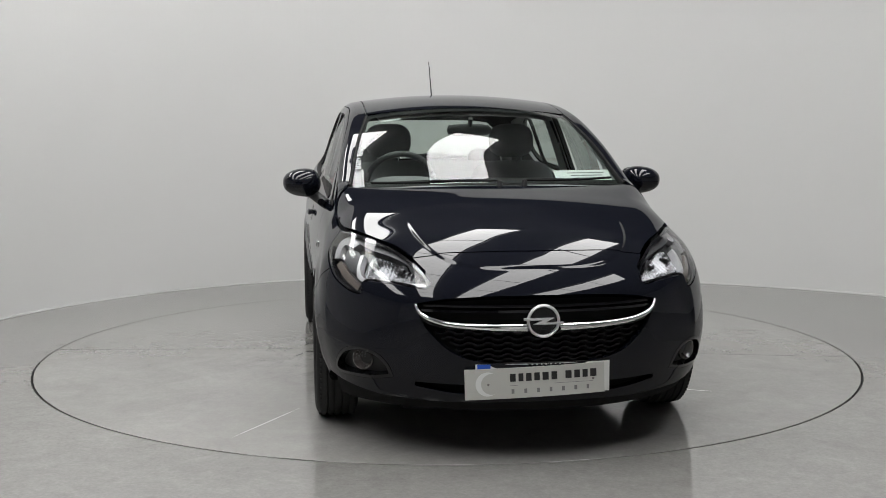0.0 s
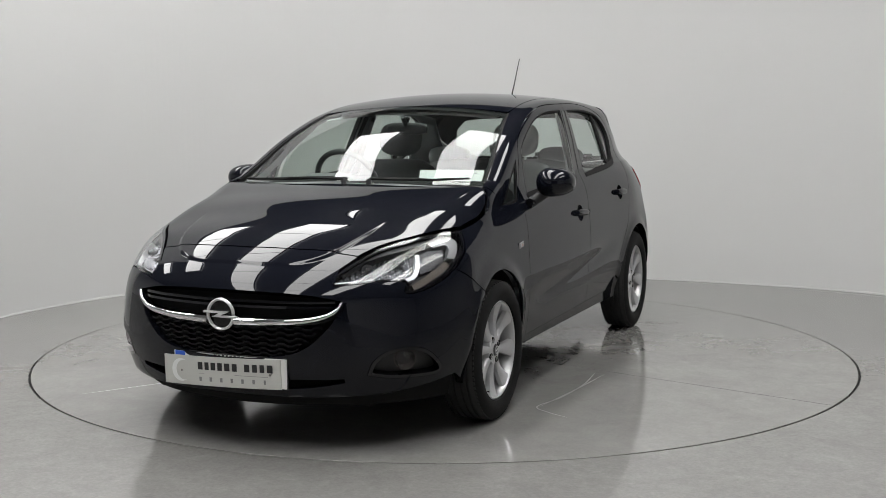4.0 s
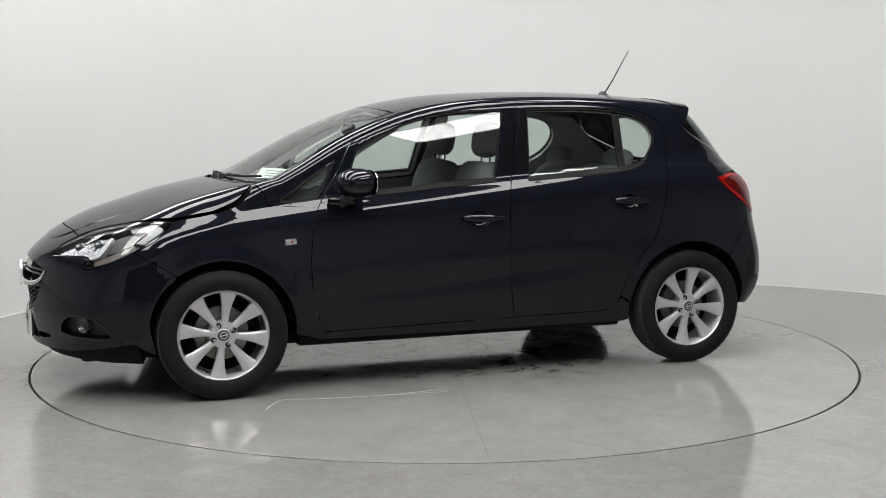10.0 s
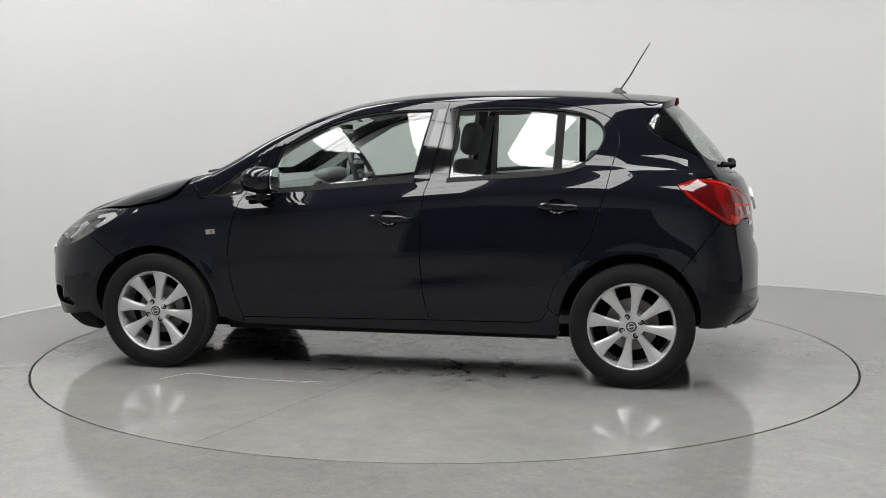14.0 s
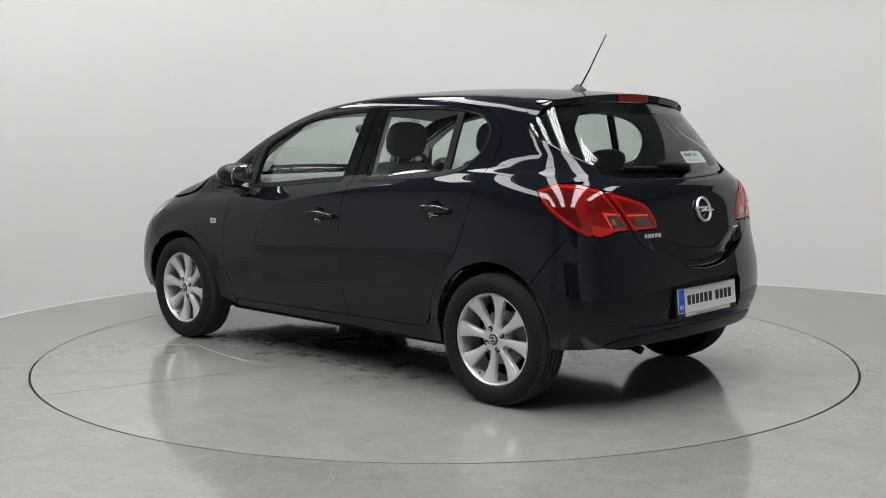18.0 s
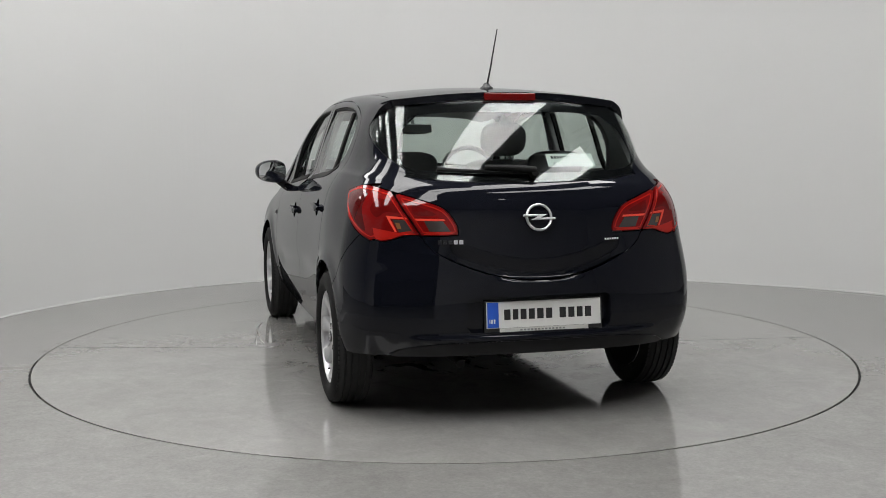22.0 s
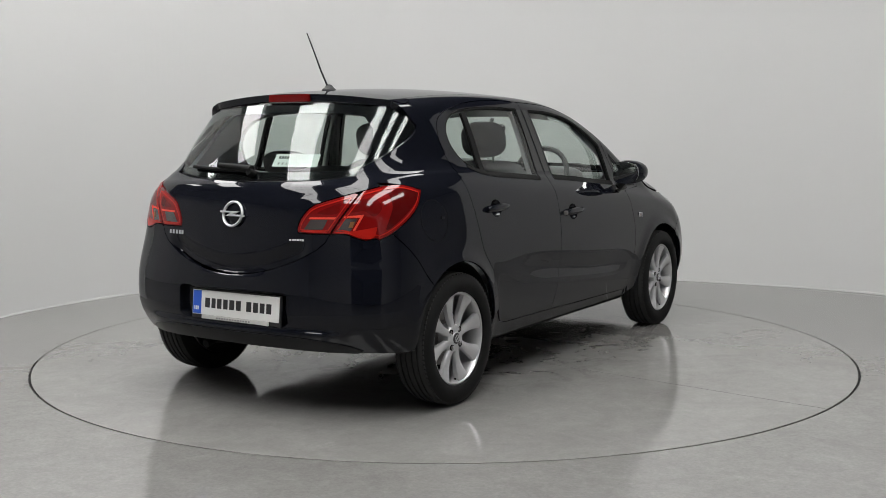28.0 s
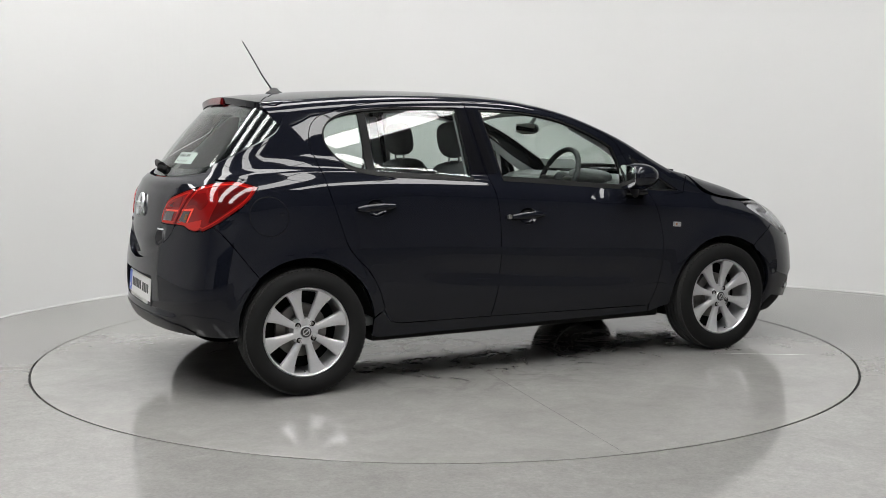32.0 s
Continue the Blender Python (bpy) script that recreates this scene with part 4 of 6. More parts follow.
def wheel(parent, x, s, spin):
    """One alloy wheel at an axle's end; its outer face looks along +y before it is turned."""
    w = new("wheel")
    w.parent = parent
    w.matrix_basis = pose(x, s * 0.742, WHEEL_R, 0, 0, 0 if s == 1 else 180) @ pose(0, 0, 0, 0, spin, 0)
    tagged(w, "eight-spoke silver alloy wheel with a black tyre")
    # tyre, outer side at +y, four grooves round the tread
    R = WHEEL_R
    prof = [(0.212, 0.062), (0.218, 0.080), (0.228, 0.086), (0.245, 0.090), (0.262, 0.0905), (0.278, 0.086), (0.290, 0.079), (0.2985, 0.072)]
    tread = [(0.3015, 0.066)]
    for c in (0.044, 0.016, -0.016, -0.044):
        tread += [(R - 0.0005 * abs(c) / 0.044, c + 0.0050), (R - 0.0085, c + 0.0042), (R - 0.0085, c - 0.0042), (R - 0.0005 * abs(c) / 0.044, c - 0.0050)]
    tread_band = lathe([(0.3000, 0.068)] + tread + [(0.3015, -0.066), (0.3000, -0.068)], 72)
    prof = prof + [(0.2985, 0.0705), (0.2940, 0.060), (0.2940, -0.060), (0.2985, -0.072), (0.290, -0.079), (0.262, -0.0905), (0.228, -0.086), (0.212, -0.065)]
    part("tyre", lathe(prof, 72), RUBBER, w, "black rubber tyre with grooved tread", True)
    part("tread", tread_band, TREAD, w, "worn grey-black grooved tread", True)
    # shoulder blocks: small lateral sipes
    bm = bmesh.new()
    for side in (1, -1):
        for k in range(84):
            a = 2 * math.pi * (k + 0.5 * (side < 0)) / 84
            m = Euler((0, -a, 0)).to_matrix()
            box_into(bm, m @ Vector((0.2978, side * 0.0655, 0)), (0.005, 0.020, 0.0150), m @ Euler((0.25 * side, 0, 0)).to_matrix())
    tagged(part("tread_pattern", bm, TREAD, w), "small tread blocks along the tyre shoulders", kind="stuff")
    # rim barrel and lip
    rim = part("rim", lathe([(0.196, 0.012), (0.199, 0.045), (0.203, 0.068), (0.209, 0.0745), (0.2145, 0.072), (0.2155, 0.063), (0.207, 0.055), (0.203, 0.03), (0.203, -0.07), (0.213, -0.078), (0.199, -0.07), (0.190, -0.06), (0.190, 0.0)], 72),
               SILVER, w, "", True)
    rim["label"] = "silver alloy rim"
    # spokes: broad, flared towards the lip, slightly dished
    base = bmesh.new()
    n = 9
    rows = []
    for i in range(n):
        t = i / (n - 1)
        r = 0.040 + t * 0.163
        half = 0.0150 + 0.006 * t + 0.021 * t ** 2.6
        y = 0.056 - 0.010 * math.sin(t * math.pi) + 0.010 * t
        row = []
        for u, dy in ((-1, -0.022), (-0.92, -0.004), (-0.7, 0.0005), (0.0, 0.003), (0.7, 0.0005), (0.92, -0.004), (1, -0.022)):
            row.append(base.verts.new((u * half, y + dy, math.sqrt(max(r * r - (u * half) ** 2, 0)))))
        rows.append(row)
    for a, b in zip(rows, rows[1:]):
        for k in range(6):
            base.faces.new((a[k], a[k + 1], b[k + 1], b[k]))
    bmesh.ops.recalc_face_normals(base, faces=base.faces)
    spoke = part("spoke", base, SILVER, w, "broad flared silver spoke", True)
    for k in range(1, 8):
        c = spoke.copy()
        scene.collection.objects.link(c)
        c.matrix_basis = pose(0, 0, 0, 0, 45 * k, 0)
    hub = part("hub", lathe([(0.0, 0.060), (0.026, 0.060), (0.029, 0.056), (0.060, 0.054), (0.066, 0.044), (0.066, 0.0)], 40), SILVER, w, "", True)
    part("centre_cap", lathe([(0.0, 0.0655), (0.021, 0.065), (0.026, 0.062), (0.027, 0.055)], 32), LAMP_GREY, w, "dark grey centre cap with a pale emblem", True)
    part("emblem", lathe([(0.014, 0.064), (0.0145, 0.067), (0.0175, 0.067), (0.018, 0.064)], 28), SILVER, w)
    part("emblem_bolt", block((0, 0.0665, 0), (0.040, 0.003, 0.005), Euler((0, 0.35, 0)).to_matrix(), 0.001), SILVER, w)
    for k in range(4):
        a = math.radians(45 + 90 * k + 11)
        q = pose(0.050 * math.cos(a), 0, 0.050 * math.sin(a))
        part("bolt_well", placed(lathe([(0.0, 0.0562), (0.0125, 0.0562), (0.0135, 0.0580), (0.0142, 0.053)], 16), q), DARK, w)
        part("wheel_bolt", placed(lathe([(0.0, 0.0590), (0.006, 0.0590), (0.008, 0.057), (0.008, 0.053)], 6), q), STEEL, w)
    part("valve", block((0.06, 0.058, -0.178), (0.006, 0.012, 0.006), None, 0.002), SEAL, w)
    # brake disc and dark hub behind
    part("brake_disc", lathe([(0.0, 0.002), (0.075, 0.002), (0.080, -0.012), (0.128, -0.012), (0.130, -0.030), (0.0, -0.030)], 40), STEEL, w, "worn steel brake disc", True)
    part("brake_backing", lathe([(0.0, -0.080), (0.212, -0.080), (0.214, -0.084), (0.0, -0.087)], 32), DARK, w)
    return w


for wx, spin_l, spin_r in ((AXLE, -8, 30), (-AXLE, -8, 16)):
    wheel(car, wx, 1, spin_l)
    wheel(car, wx, -1, spin_r)

# wheel-house liners, under-tray and axle
for mirrored, s in SIDES:
    for ax in (AXLE, -AXLE):
        bm = bmesh.new()
        rows = []
        for i in range(25):
            a = math.radians(6 + 168 * i / 24)
            c, z = math.cos(a), math.sin(a)
            rows.append([bm.verts.new((ax + r * c, s * y, WHEEL_R + r * z)) for r, y in ((0.350, 0.792), (0.358, 0.785), (0.362, 0.56), (0.10, 0.55))])
        for a, b in zip(rows, rows[1:]):
            for k in range(3):
                bm.faces.new((a[k], a[k + 1], b[k + 1], b[k]))
        bmesh.ops.recalc_face_normals(bm, faces=bm.faces)
        part("wheel_liner", bm, DARK, car, "black wheel-house liner")
bm = bmesh.new()
box_into(bm, (0.0, 0, 0.235), (1.75, 1.42, 0.05), None, 0.015)
box_into(bm, (0.45, 0, 0.190), (2.75, 0.80, 0.05), None, 0.015)
box_into(bm, (1.48, 0, 0.235), (0.80, 1.02, 0.15), None, 0.03)
box_into(bm, (-1.46, 0, 0.34), (0.56, 1.02, 0.10), None, 0.03)
box_into(bm, (-1.1, 0, 0.27), (0.5, 1.08, 0.06), None, 0.02)
part("underbody", bm, DARK, car, "black underbody", False)
part("exhaust_pipe", tube([(-1.2, 0.30, 0.24), (-1.6, 0.31, 0.25), (-1.66, 0.31, 0.262), (-1.72, 0.31, 0.245)], 0.020, 12), DARK, car, "short steel exhaust pipe", True)
# ---- lamps, grille, plates, mirrors and other fittings ----


def strip_loop(upper, lower):
    return np.vstack([bend(upper), bend(lower)])


# dark shells behind the bumpers
skin("bumper_core", sheet("front", shrink(smooth_loop(bumper, 0.02), 0.004), gap=0, lift=-0.042, rim=0, grid=0.05), DARK, front_bumper, "black inner shell of the bumper")
skin("bumper_core", sheet("rear", shrink(smooth_loop(both(rb_half, True), 0.02), 0.012), gap=0, lift=-0.030, rim=0, grid=0.05), PAINT, rear_bumper, "dark inner shell of the bumper")

# grille
grille = skin("grille", sheet("front", shrink(smooth_loop(grille_hole, 0.015), -0.004), gap=0, lift=-0.048, rim=0), DARK, front_bumper, "black wave-patterned grille with a chrome bar")
grille_half_width = curve((0.378, 0.04), (0.389, 0.18), (0.424, 0.295), (0.475, 0.350), (0.52, 0.388), (0.57, 0.412), (0.606, 0.420), (0.632, 0.33))
for z in (0.606, 0.585):
    w = float(grille_half_width(z)) - 0.012
    skin("grille_slat", sheet("front", np.array([(-w, z - 0.006), (w, z - 0.006), (w, z + 0.005), (-w, z + 0.005)]), gap=0, lift=-0.014, rim=0.03, grid=0.04, edge=0.03), GLOSS_BLACK, grille)
for z in (0.500, 0.478, 0.456, 0.434, 0.413, 0.395):
    w = float(grille_half_width(z)) - 0.012
    th = np.linspace(-w, w, int(w / 0.008) * 2 + 1)
    wave = 0.0045 * np.clip(2.2 * np.sin(th * 2 * np.pi / 0.066), -1, 1)
    up = np.stack([th, z + wave + 0.0032], 1)
    dn = np.stack([th, z + wave - 0.0032], 1)[::-1]
    skin("grille_slat", sheet("front", np.vstack([up, dn]), gap=0, lift=-0.016, rim=0.03, grid=0.05, edge=0.03), VALANCE, grille, "black wave-shaped grille slat")
for s in (1, -1):
    wing = strip_loop([(0.432, 0.606), (0.404, 0.570), (0.345, 0.548), (0.20, 0.537), (0.055, 0.534)], [(0.055, 0.510), (0.20, 0.511), (0.34, 0.520), (0.412, 0.548), (0.432, 0.606)])[:-1]
    mid = onto("front", bend([(0.430, 0.603), (0.412, 0.574), (0.375, 0.552), (0.31, 0.536), (0.20, 0.527), (0.055, 0.524)], 8) * (s, 1))
    bm = tube([tuple(v) for v in mid + normal(mid) * 0.002], 0.005, 12, 0.0165)
    part("chrome_bar", bm, CHROME, grille, "curved chrome grille bar", True)
    skin("bar_backing", sheet("front", wing * (s, 1), gap=0, lift=-0.012, rim=0.02, grid=0.03), GLOSS_BLACK, grille)


def emblem(parent, m, r, mat):
    """A ring with a bolt across it, looking along +z before it is placed."""
    e = new("emblem")
    e.parent = parent
    e.matrix_basis = m
    tagged(e, "chrome ring emblem with a bolt across it")
    part("emblem_ring", placed(lathe([(r * 0.82, 0.0), (r * 0.84, 0.008), (r * 0.91, 0.011), (r * 0.98, 0.008), (r, 0.0)], 48), pose(0, 0, 0, 90, 0, 0)), mat, e, "", True)
    bolt = [(-1.18, 0.19), (0.62, 0.19), (0.10, -0.06), (1.18, -0.06), (1.18, -0.19), (-0.62, -0.19), (-0.10, 0.06), (-1.18, 0.06)]
    part("emblem_bolt", placed(prism([(x * r, y * r) for x, y in bolt], 0.012, 0.002), pose(0, 0, 0.001)), mat, e)
    return e


def facing(x, y, z, yaw, pitch=0):
    """A place on the car whose local +z looks along car x turned by yaw, local y up."""
    return pose(x, y, z) @ pose(0, 0, 0, 0, 0, yaw) @ pose(0, 0, 0, 0, -pitch, 0) @ Matrix(((0, 0, 1, 0), (1, 0, 0, 0), (0, 1, 0, 0), (0, 0, 0, 1)))


emblem(grille, facing(2.134, 0.0, 0.548, 0), 0.064, EMBLEM)
part("emblem_back", placed(lathe([(0.0, 0.0), (0.05, 0.0), (0.052, -0.03)], 32), facing(2.130, 0, 0.548, 0) @ pose(0, 0, 0, 90, 0, 0)), GLOSS_BLACK, grille)
hub_p = onto("rear", [(0.0, 0.885)])[0]
emblem(tailgate, facing(hub_p[0] - 0.007, 0.0, 0.885, 180, 14), 0.060, EMBLEM)

# fog lamps in their recesses and the lower lip
for s in (1, -1):
    skin("fog_recess", sheet("front", shrink(fog_hole * (s, 1), -0.004), gap=0, lift=-0.035, rim=0), TRIM, front_bumper, "black fog-lamp recess")
    lamp = new("fog_lamp")
    lamp.parent = front_bumper
    fog_at = onto("front", [(0.648, 0.372)])[0]
    lamp.matrix_basis = facing(fog_at[0] - 0.020, s * (fog_at[1] - 0.012), 0.372, s * 30)
    tagged(lamp, "round clear fog lamp")
    part("lamp_bowl", placed(lathe([(0.0, -0.030), (0.020, -0.022), (0.036, -0.002), (0.040, 0.004), (0.044, 0.002), (0.044, -0.03)], 32), pose(0, 0, 0, 90, 0, 0)), SMOKE, lamp, "", True)
    part("lamp_glass", placed(lathe([(0.0, 0.009), (0.02, 0.0075), (0.039, 0.002)], 32), pose(0, 0, 0, 90, 0, 0)), LENS, lamp, "", True)
    skin("fog_trim", sheet("front", fog_hole * (s, 1), [shrink(smooth_loop(fog_hole * (s, 1), 0.015), 0.013)], gap=0, lift=0.001, rim=0.036, grid=0.03), GLOSS_BLACK, front_bumper, "gloss black surround of the fog lamp")
lip = both(np.vstack([bend([(0.0, 0.236), (0.2, 0.234), (0.40, 0.232), (0.575, 0.238), (0.70, 0.252), (0.88, 0.290)]), bend([(0.88, 0.172), (0.62, 0.168), (0.45, 0.168), (0.2, 0.168), (0.0, 0.168)])]), True)
skin("chin", sheet("front", lip, gap=0, lift=-0.020, rim=0.05), DARK, front_bumper, "black plastic air dam under the bumper")

# headlights: bezel, reflectors, light guide, clear lens
CHAMBER = bend([(0.408, 0.692), (0.445, 0.716), (0.50, 0.744), (0.60, 0.772), (0.690, 0.784), (0.708, 0.745), (0.694, 0.705), (0.655, 0.690), (0.50, 0.686), (0.408, 0.692)], 4)[:-1]
LOOPS = (("chrome_strip", strip_loop([(0.392, 0.681), (0.50, 0.684), (0.66, 0.687), (0.706, 0.712), (0.724, 0.775)], [(0.740, 0.770), (0.722, 0.704), (0.674, 0.675), (0.50, 0.672), (0.392, 0.669)]), EMBLEM, -0.014),
         ("brow", strip_loop([(0.420, 0.712), (0.50, 0.757), (0.60, 0.788), (0.72, 0.812), (0.86, 0.838)], [(0.86, 0.828), (0.72, 0.798), (0.60, 0.776), (0.50, 0.747), (0.430, 0.708)]), LAMP_GREY, -0.016),
         ("light_guide", strip_loop([(0.790, 0.818), (0.90, 0.832), (0.965, 0.815), (0.950, 0.785), (0.910, 0.745)], [(0.868, 0.752), (0.898, 0.786), (0.890, 0.803), (0.82, 0.797)]), LAMP_WHITE, -0.018),
         ("side_panel", np.array([(0.745, 0.775), (0.735, 0.705), (0.790, 0.715), (0.850, 0.752), (0.868, 0.792), (0.80, 0.795)]), LAMP_GREY, -0.030),
         ("indicator", strip_loop([(0.690, 0.662), (0.775, 0.702), (0.860, 0.742)], [(0.880, 0.724), (0.80, 0.682), (0.700, 0.640)]), PALE_AMBER, -0.022))


def fluted(loop, lift, pitch, depth, mirrored):
    """A reflector of upright ribs inside a loop round the nose."""
    p, faces, nrm = sheet("front", loop, gap=0, lift=lift, rim=0, grid=0.006, edge=0.006)
    th = flat("front", p)[:, 0]
    p = p + nrm * (depth * np.abs((th / pitch) % 1 * 2 - 1))[:, None] - nrm * (0.010 * np.sin(np.clip((p[:, 2] - 0.68) / 0.10, 0, 1) * np.pi))[:, None]
    if mirrored:
        p, faces = p * (1, -1, 1), [f[::-1] for f in faces]
    mesh = bpy.data.meshes.new("reflector")
    mesh.from_pydata([tuple(v) for v in p], [], faces)
    return mesh


for mirrored, s in SIDES:
    lamp = skin("headlight", sheet("front", headlight, gap=0.004, lift=-0.050, rim=0, mirror=mirrored), LAMP_GREY, car, "clear-lensed headlight with chrome reflectors, unlit")
    skin("bezel", sheet("front", headlight, [shrink(smooth_loop(headlight, 0.015), 0.014)], gap=0.003, lift=-0.006, rim=0.05, mirror=mirrored), GLOSS_BLACK, lamp)
    for name, loop, mat, lift in LOOPS:
        skin(name, sheet("front", loop, gap=0, lift=lift, rim=0.03, grid=0.02, mirror=mirrored), mat, lamp)
    link("reflector", fluted(CHAMBER, -0.038, 0.021, 0.010, mirrored), REFLECTOR, lamp, "ribbed silver reflector bowl")
    for th, z in ((0.515, 0.712), (0.635, 0.728)):
        p = onto("front", [(th, z)])[0]
        b = placed(lathe([(0.0, 0.020), (0.010, 0.018), (0.013, 0.010), (0.013, 0.0), (0.022, -0.004), (0.024, -0.012)], 20), Matrix.Translation((p[0] - 0.042, p[1] * s - 0.015 * s, p[2])) @ pose(0, 0, 0, 0, 0, -90 + 35 * s))
        part("bulb_shield", b, REFLECTOR, lamp, "", True)
    skin("lens", sheet("front", headlight, gap=0.003, lift=0.0, rim=0, mirror=mirrored), LENS, lamp, "clear plastic lens")

# tail lamps: outer piece on the body, inner piece on the tailgate
split_at = lambda z: np.interp(z, [0.811, 0.882, 0.940, 0.982], [0.539, 0.590, 0.635, 0.671])
outer_lamp = tail_lamp[[p[0] > split_at(p[1]) + 0.002 for p in tail_lamp]]
inner_lamp = tail_lamp[[p[0] < split_at(p[1]) - 0.002 for p in tail_lamp]]


def roll_open(loop):
    """Turn the loop so that its longest hop is between its last and first points."""
    d = np.linalg.norm(np.roll(loop, -1, 0) - loop, axis=1)
    return np.roll(loop, -(int(np.argmax(d)) + 1), 0)


def closed_by_split(loop, shift):
    """The lamp's half closed along the dividing line."""
    loop = roll_open(loop)
    line = np.array([(split_at(z) + shift, z) for z in np.linspace(0.818, 0.980, 9)])
    if np.linalg.norm(loop[-1] - line[0]) > np.linalg.norm(loop[-1] - line[-1]):
        line = line[::-1]
    return np.vstack([loop, line])


outer_lamp, inner_lamp = closed_by_split(outer_lamp, 0.001), closed_by_split(inner_lamp, -0.001)
for mirrored, s in SIDES:
    lamp = skin("tail_lamp", sheet("rear", outer_lamp, gap=0.003, lift=0.002, rim=0.03, mirror=mirrored, grid=0.02), RED_BODY, car, "glossy red tail lamp with a smoked insert")
    inner = skin("tail_lamp_inner", sheet("rear", inner_lamp, gap=0.003, lift=0.002, rim=0.03, mirror=mirrored, grid=0.02), RED_BODY, tailgate, "glossy red inner tail lamp on the tailgate")
    for ob, name, loop, mat in (
            (lamp, "lamp_band", bend([(0.742, 0.846), (0.68, 0.834), (0.639, 0.827), (0.569, 0.823), (0.566, 0.817), (0.622, 0.816), (0.657, 0.803), (0.700, 0.795), (0.730, 0.806), (0.742, 0.846)], 4)[:-1], RED_BRIGHT),
            (lamp, "lamp_rim", bend([(0.800, 0.985), (0.860, 1.004), (0.930, 0.990), (0.965, 0.976), (0.900, 0.917), (0.830, 0.862), (0.780, 0.832), (0.792, 0.875), (0.812, 0.930), (0.800, 0.985)], 4)[:-1], RED_DEEP),
            (lamp, "lamp_insert", np.array([(0.662, 0.881), (0.606, 0.879), (0.568, 0.825), (0.632, 0.828)]), SMOKE),
            (lamp, "lamp_line", np.array([(0.690, 0.897), (0.604, 0.889), (0.600, 0.882), (0.672, 0.885), (0.640, 0.829), (0.650, 0.830)]), RED_LINE),
            (lamp, "lamp_panel", bend([(0.742, 0.968), (0.672, 0.955), (0.630, 0.908), (0.690, 0.912), (0.730, 0.890), (0.765, 0.925), (0.742, 0.968)], 5)[:-1], RED_MID),
            (inner, "lamp_panel", bend([(0.590, 0.945), (0.540, 0.928), (0.480, 0.900), (0.570, 0.900), (0.590, 0.945)], 4)[:-1], RED_MID),
            (inner, "lamp_insert", np.array([(0.530, 0.874), (0.450, 0.873), (0.415, 0.830), (0.506, 0.831)]), SMOKE),
            (inner, "lamp_line", np.array([(0.570, 0.885), (0.445, 0.883), (0.440, 0.875), (0.561, 0.876)]), RED_LINE),
            (inner, "lamp_band", np.array([(0.515, 0.828), (0.412, 0.827), (0.400, 0.819), (0.530, 0.817)]), RED_BRIGHT)):
        skin(name, sheet("rear", loop, gap=0, lift=0.0032, rim=0.002, mirror=mirrored, grid=0.02), mat, ob)
    for ob, loop in ((lamp, outer_lamp), (inner, inner_lamp)):
        ring = shrink(smooth_loop(loop, 0.012), 0.013)
        skin("lamp_outline", sheet("rear", ring, [shrink(ring, 0.0045)], gap=0, lift=0.0036, rim=0.002, mirror=mirrored, grid=0.02, edge=0.012), RED_BRIGHT, ob, "bright red light line inside the lamp's edge")
    skin("bulb", sheet("rear", np.array([(0.650, 0.868), (0.632, 0.867), (0.622, 0.842), (0.640, 0.842)]), gap=0, lift=0.0044, rim=0.001, mirror=mirrored), AMBER, lamp, "amber bulb behind the lens")

# roof spoiler with the high brake light
SHAPE[0] = visor
spoiler = both(np.vstack([bend([(-1.300, 0.0), (-1.292, 0.30), (-1.262, 0.523)]), bend([(-1.262, 0.560), (-1.310, 0.572), (-1.352, 0.556), (-1.390, 0.500), (-1.420, 0.38), (-1.440, 0.18), (-1.446, 0.0)])]))
visor_part = skin("spoiler", sheet("top", spoiler, gap=0.002, lift=0.004, rim=0.032, grid=0.02), PAINT, tailgate, "dark blue-black roof spoiler over the rear window")
for mirrored, s in SIDES:
    cheek = np.vstack([bend([(-1.258, 1.372), (-1.272, 1.335), (-1.300, 1.278)]), bend([(-1.312, 1.285), (-1.345, 1.335), (-1.374, 1.378), (-1.360, 1.392), (-1.310, 1.388), (-1.262, 1.386)])])
    skin("spoiler_cheek", sheet("left", cheek, gap=0.001, lift=0.001, rim=0.03, grid=0.02, mirror=mirrored), PAINT, visor_part)
SHAPE[0] = form
part("brake_light", block((-1.440, 0, 1.404), (0.022, 0.245, 0.036), Euler((0, 0.15, 0)).to_matrix(), 0.005), RED_MID, visor_part, "red high-level brake light")
# plates and signs: unreadable or named writing stands as plain bars


def bars(parent, m, widths, x0, y0, h, gap, mat, depth=0.0012, bow=0.0):
    """A row of letter-sized bars from x0 to the right, on a plate looking along +z."""
    x = x0
    for w in widths:
        if w > 0:
            k = 0.84 * w
            part("bar", placed(prism([(x, y0), (x + k, y0), (x + k, y0 + h), (x, y0 + h)], depth), m @ pose(0, 0, -bow * (x + k / 2) ** 2)), mat, parent)
            x += w + gap
        else:
            x += -w


def bowed_board(w, low, high, depth, bow):
    """A thin board whose ends bend back a little, looking along +z."""
    bm = bmesh.new()
    rows = []
    for i in range(13):
        x = -w + 2 * w * i / 12
        z = -bow * x * x
        rows.append([bm.verts.new(v) for v in ((x, low, z), (x, high, z), (x, high, z + depth), (x, low, z + depth))])
    for a, b in zip(rows, rows[1:]):
        for k in range(4):
            bm.faces.new((a[k], a[(k + 1) % 4], b[(k + 1) % 4], b[k]))
    bm.faces.new(rows[0])
    bm.faces.new(rows[-1][::-1])
    bmesh.ops.recalc_face_normals(bm, faces=bm.faces)
    return bm


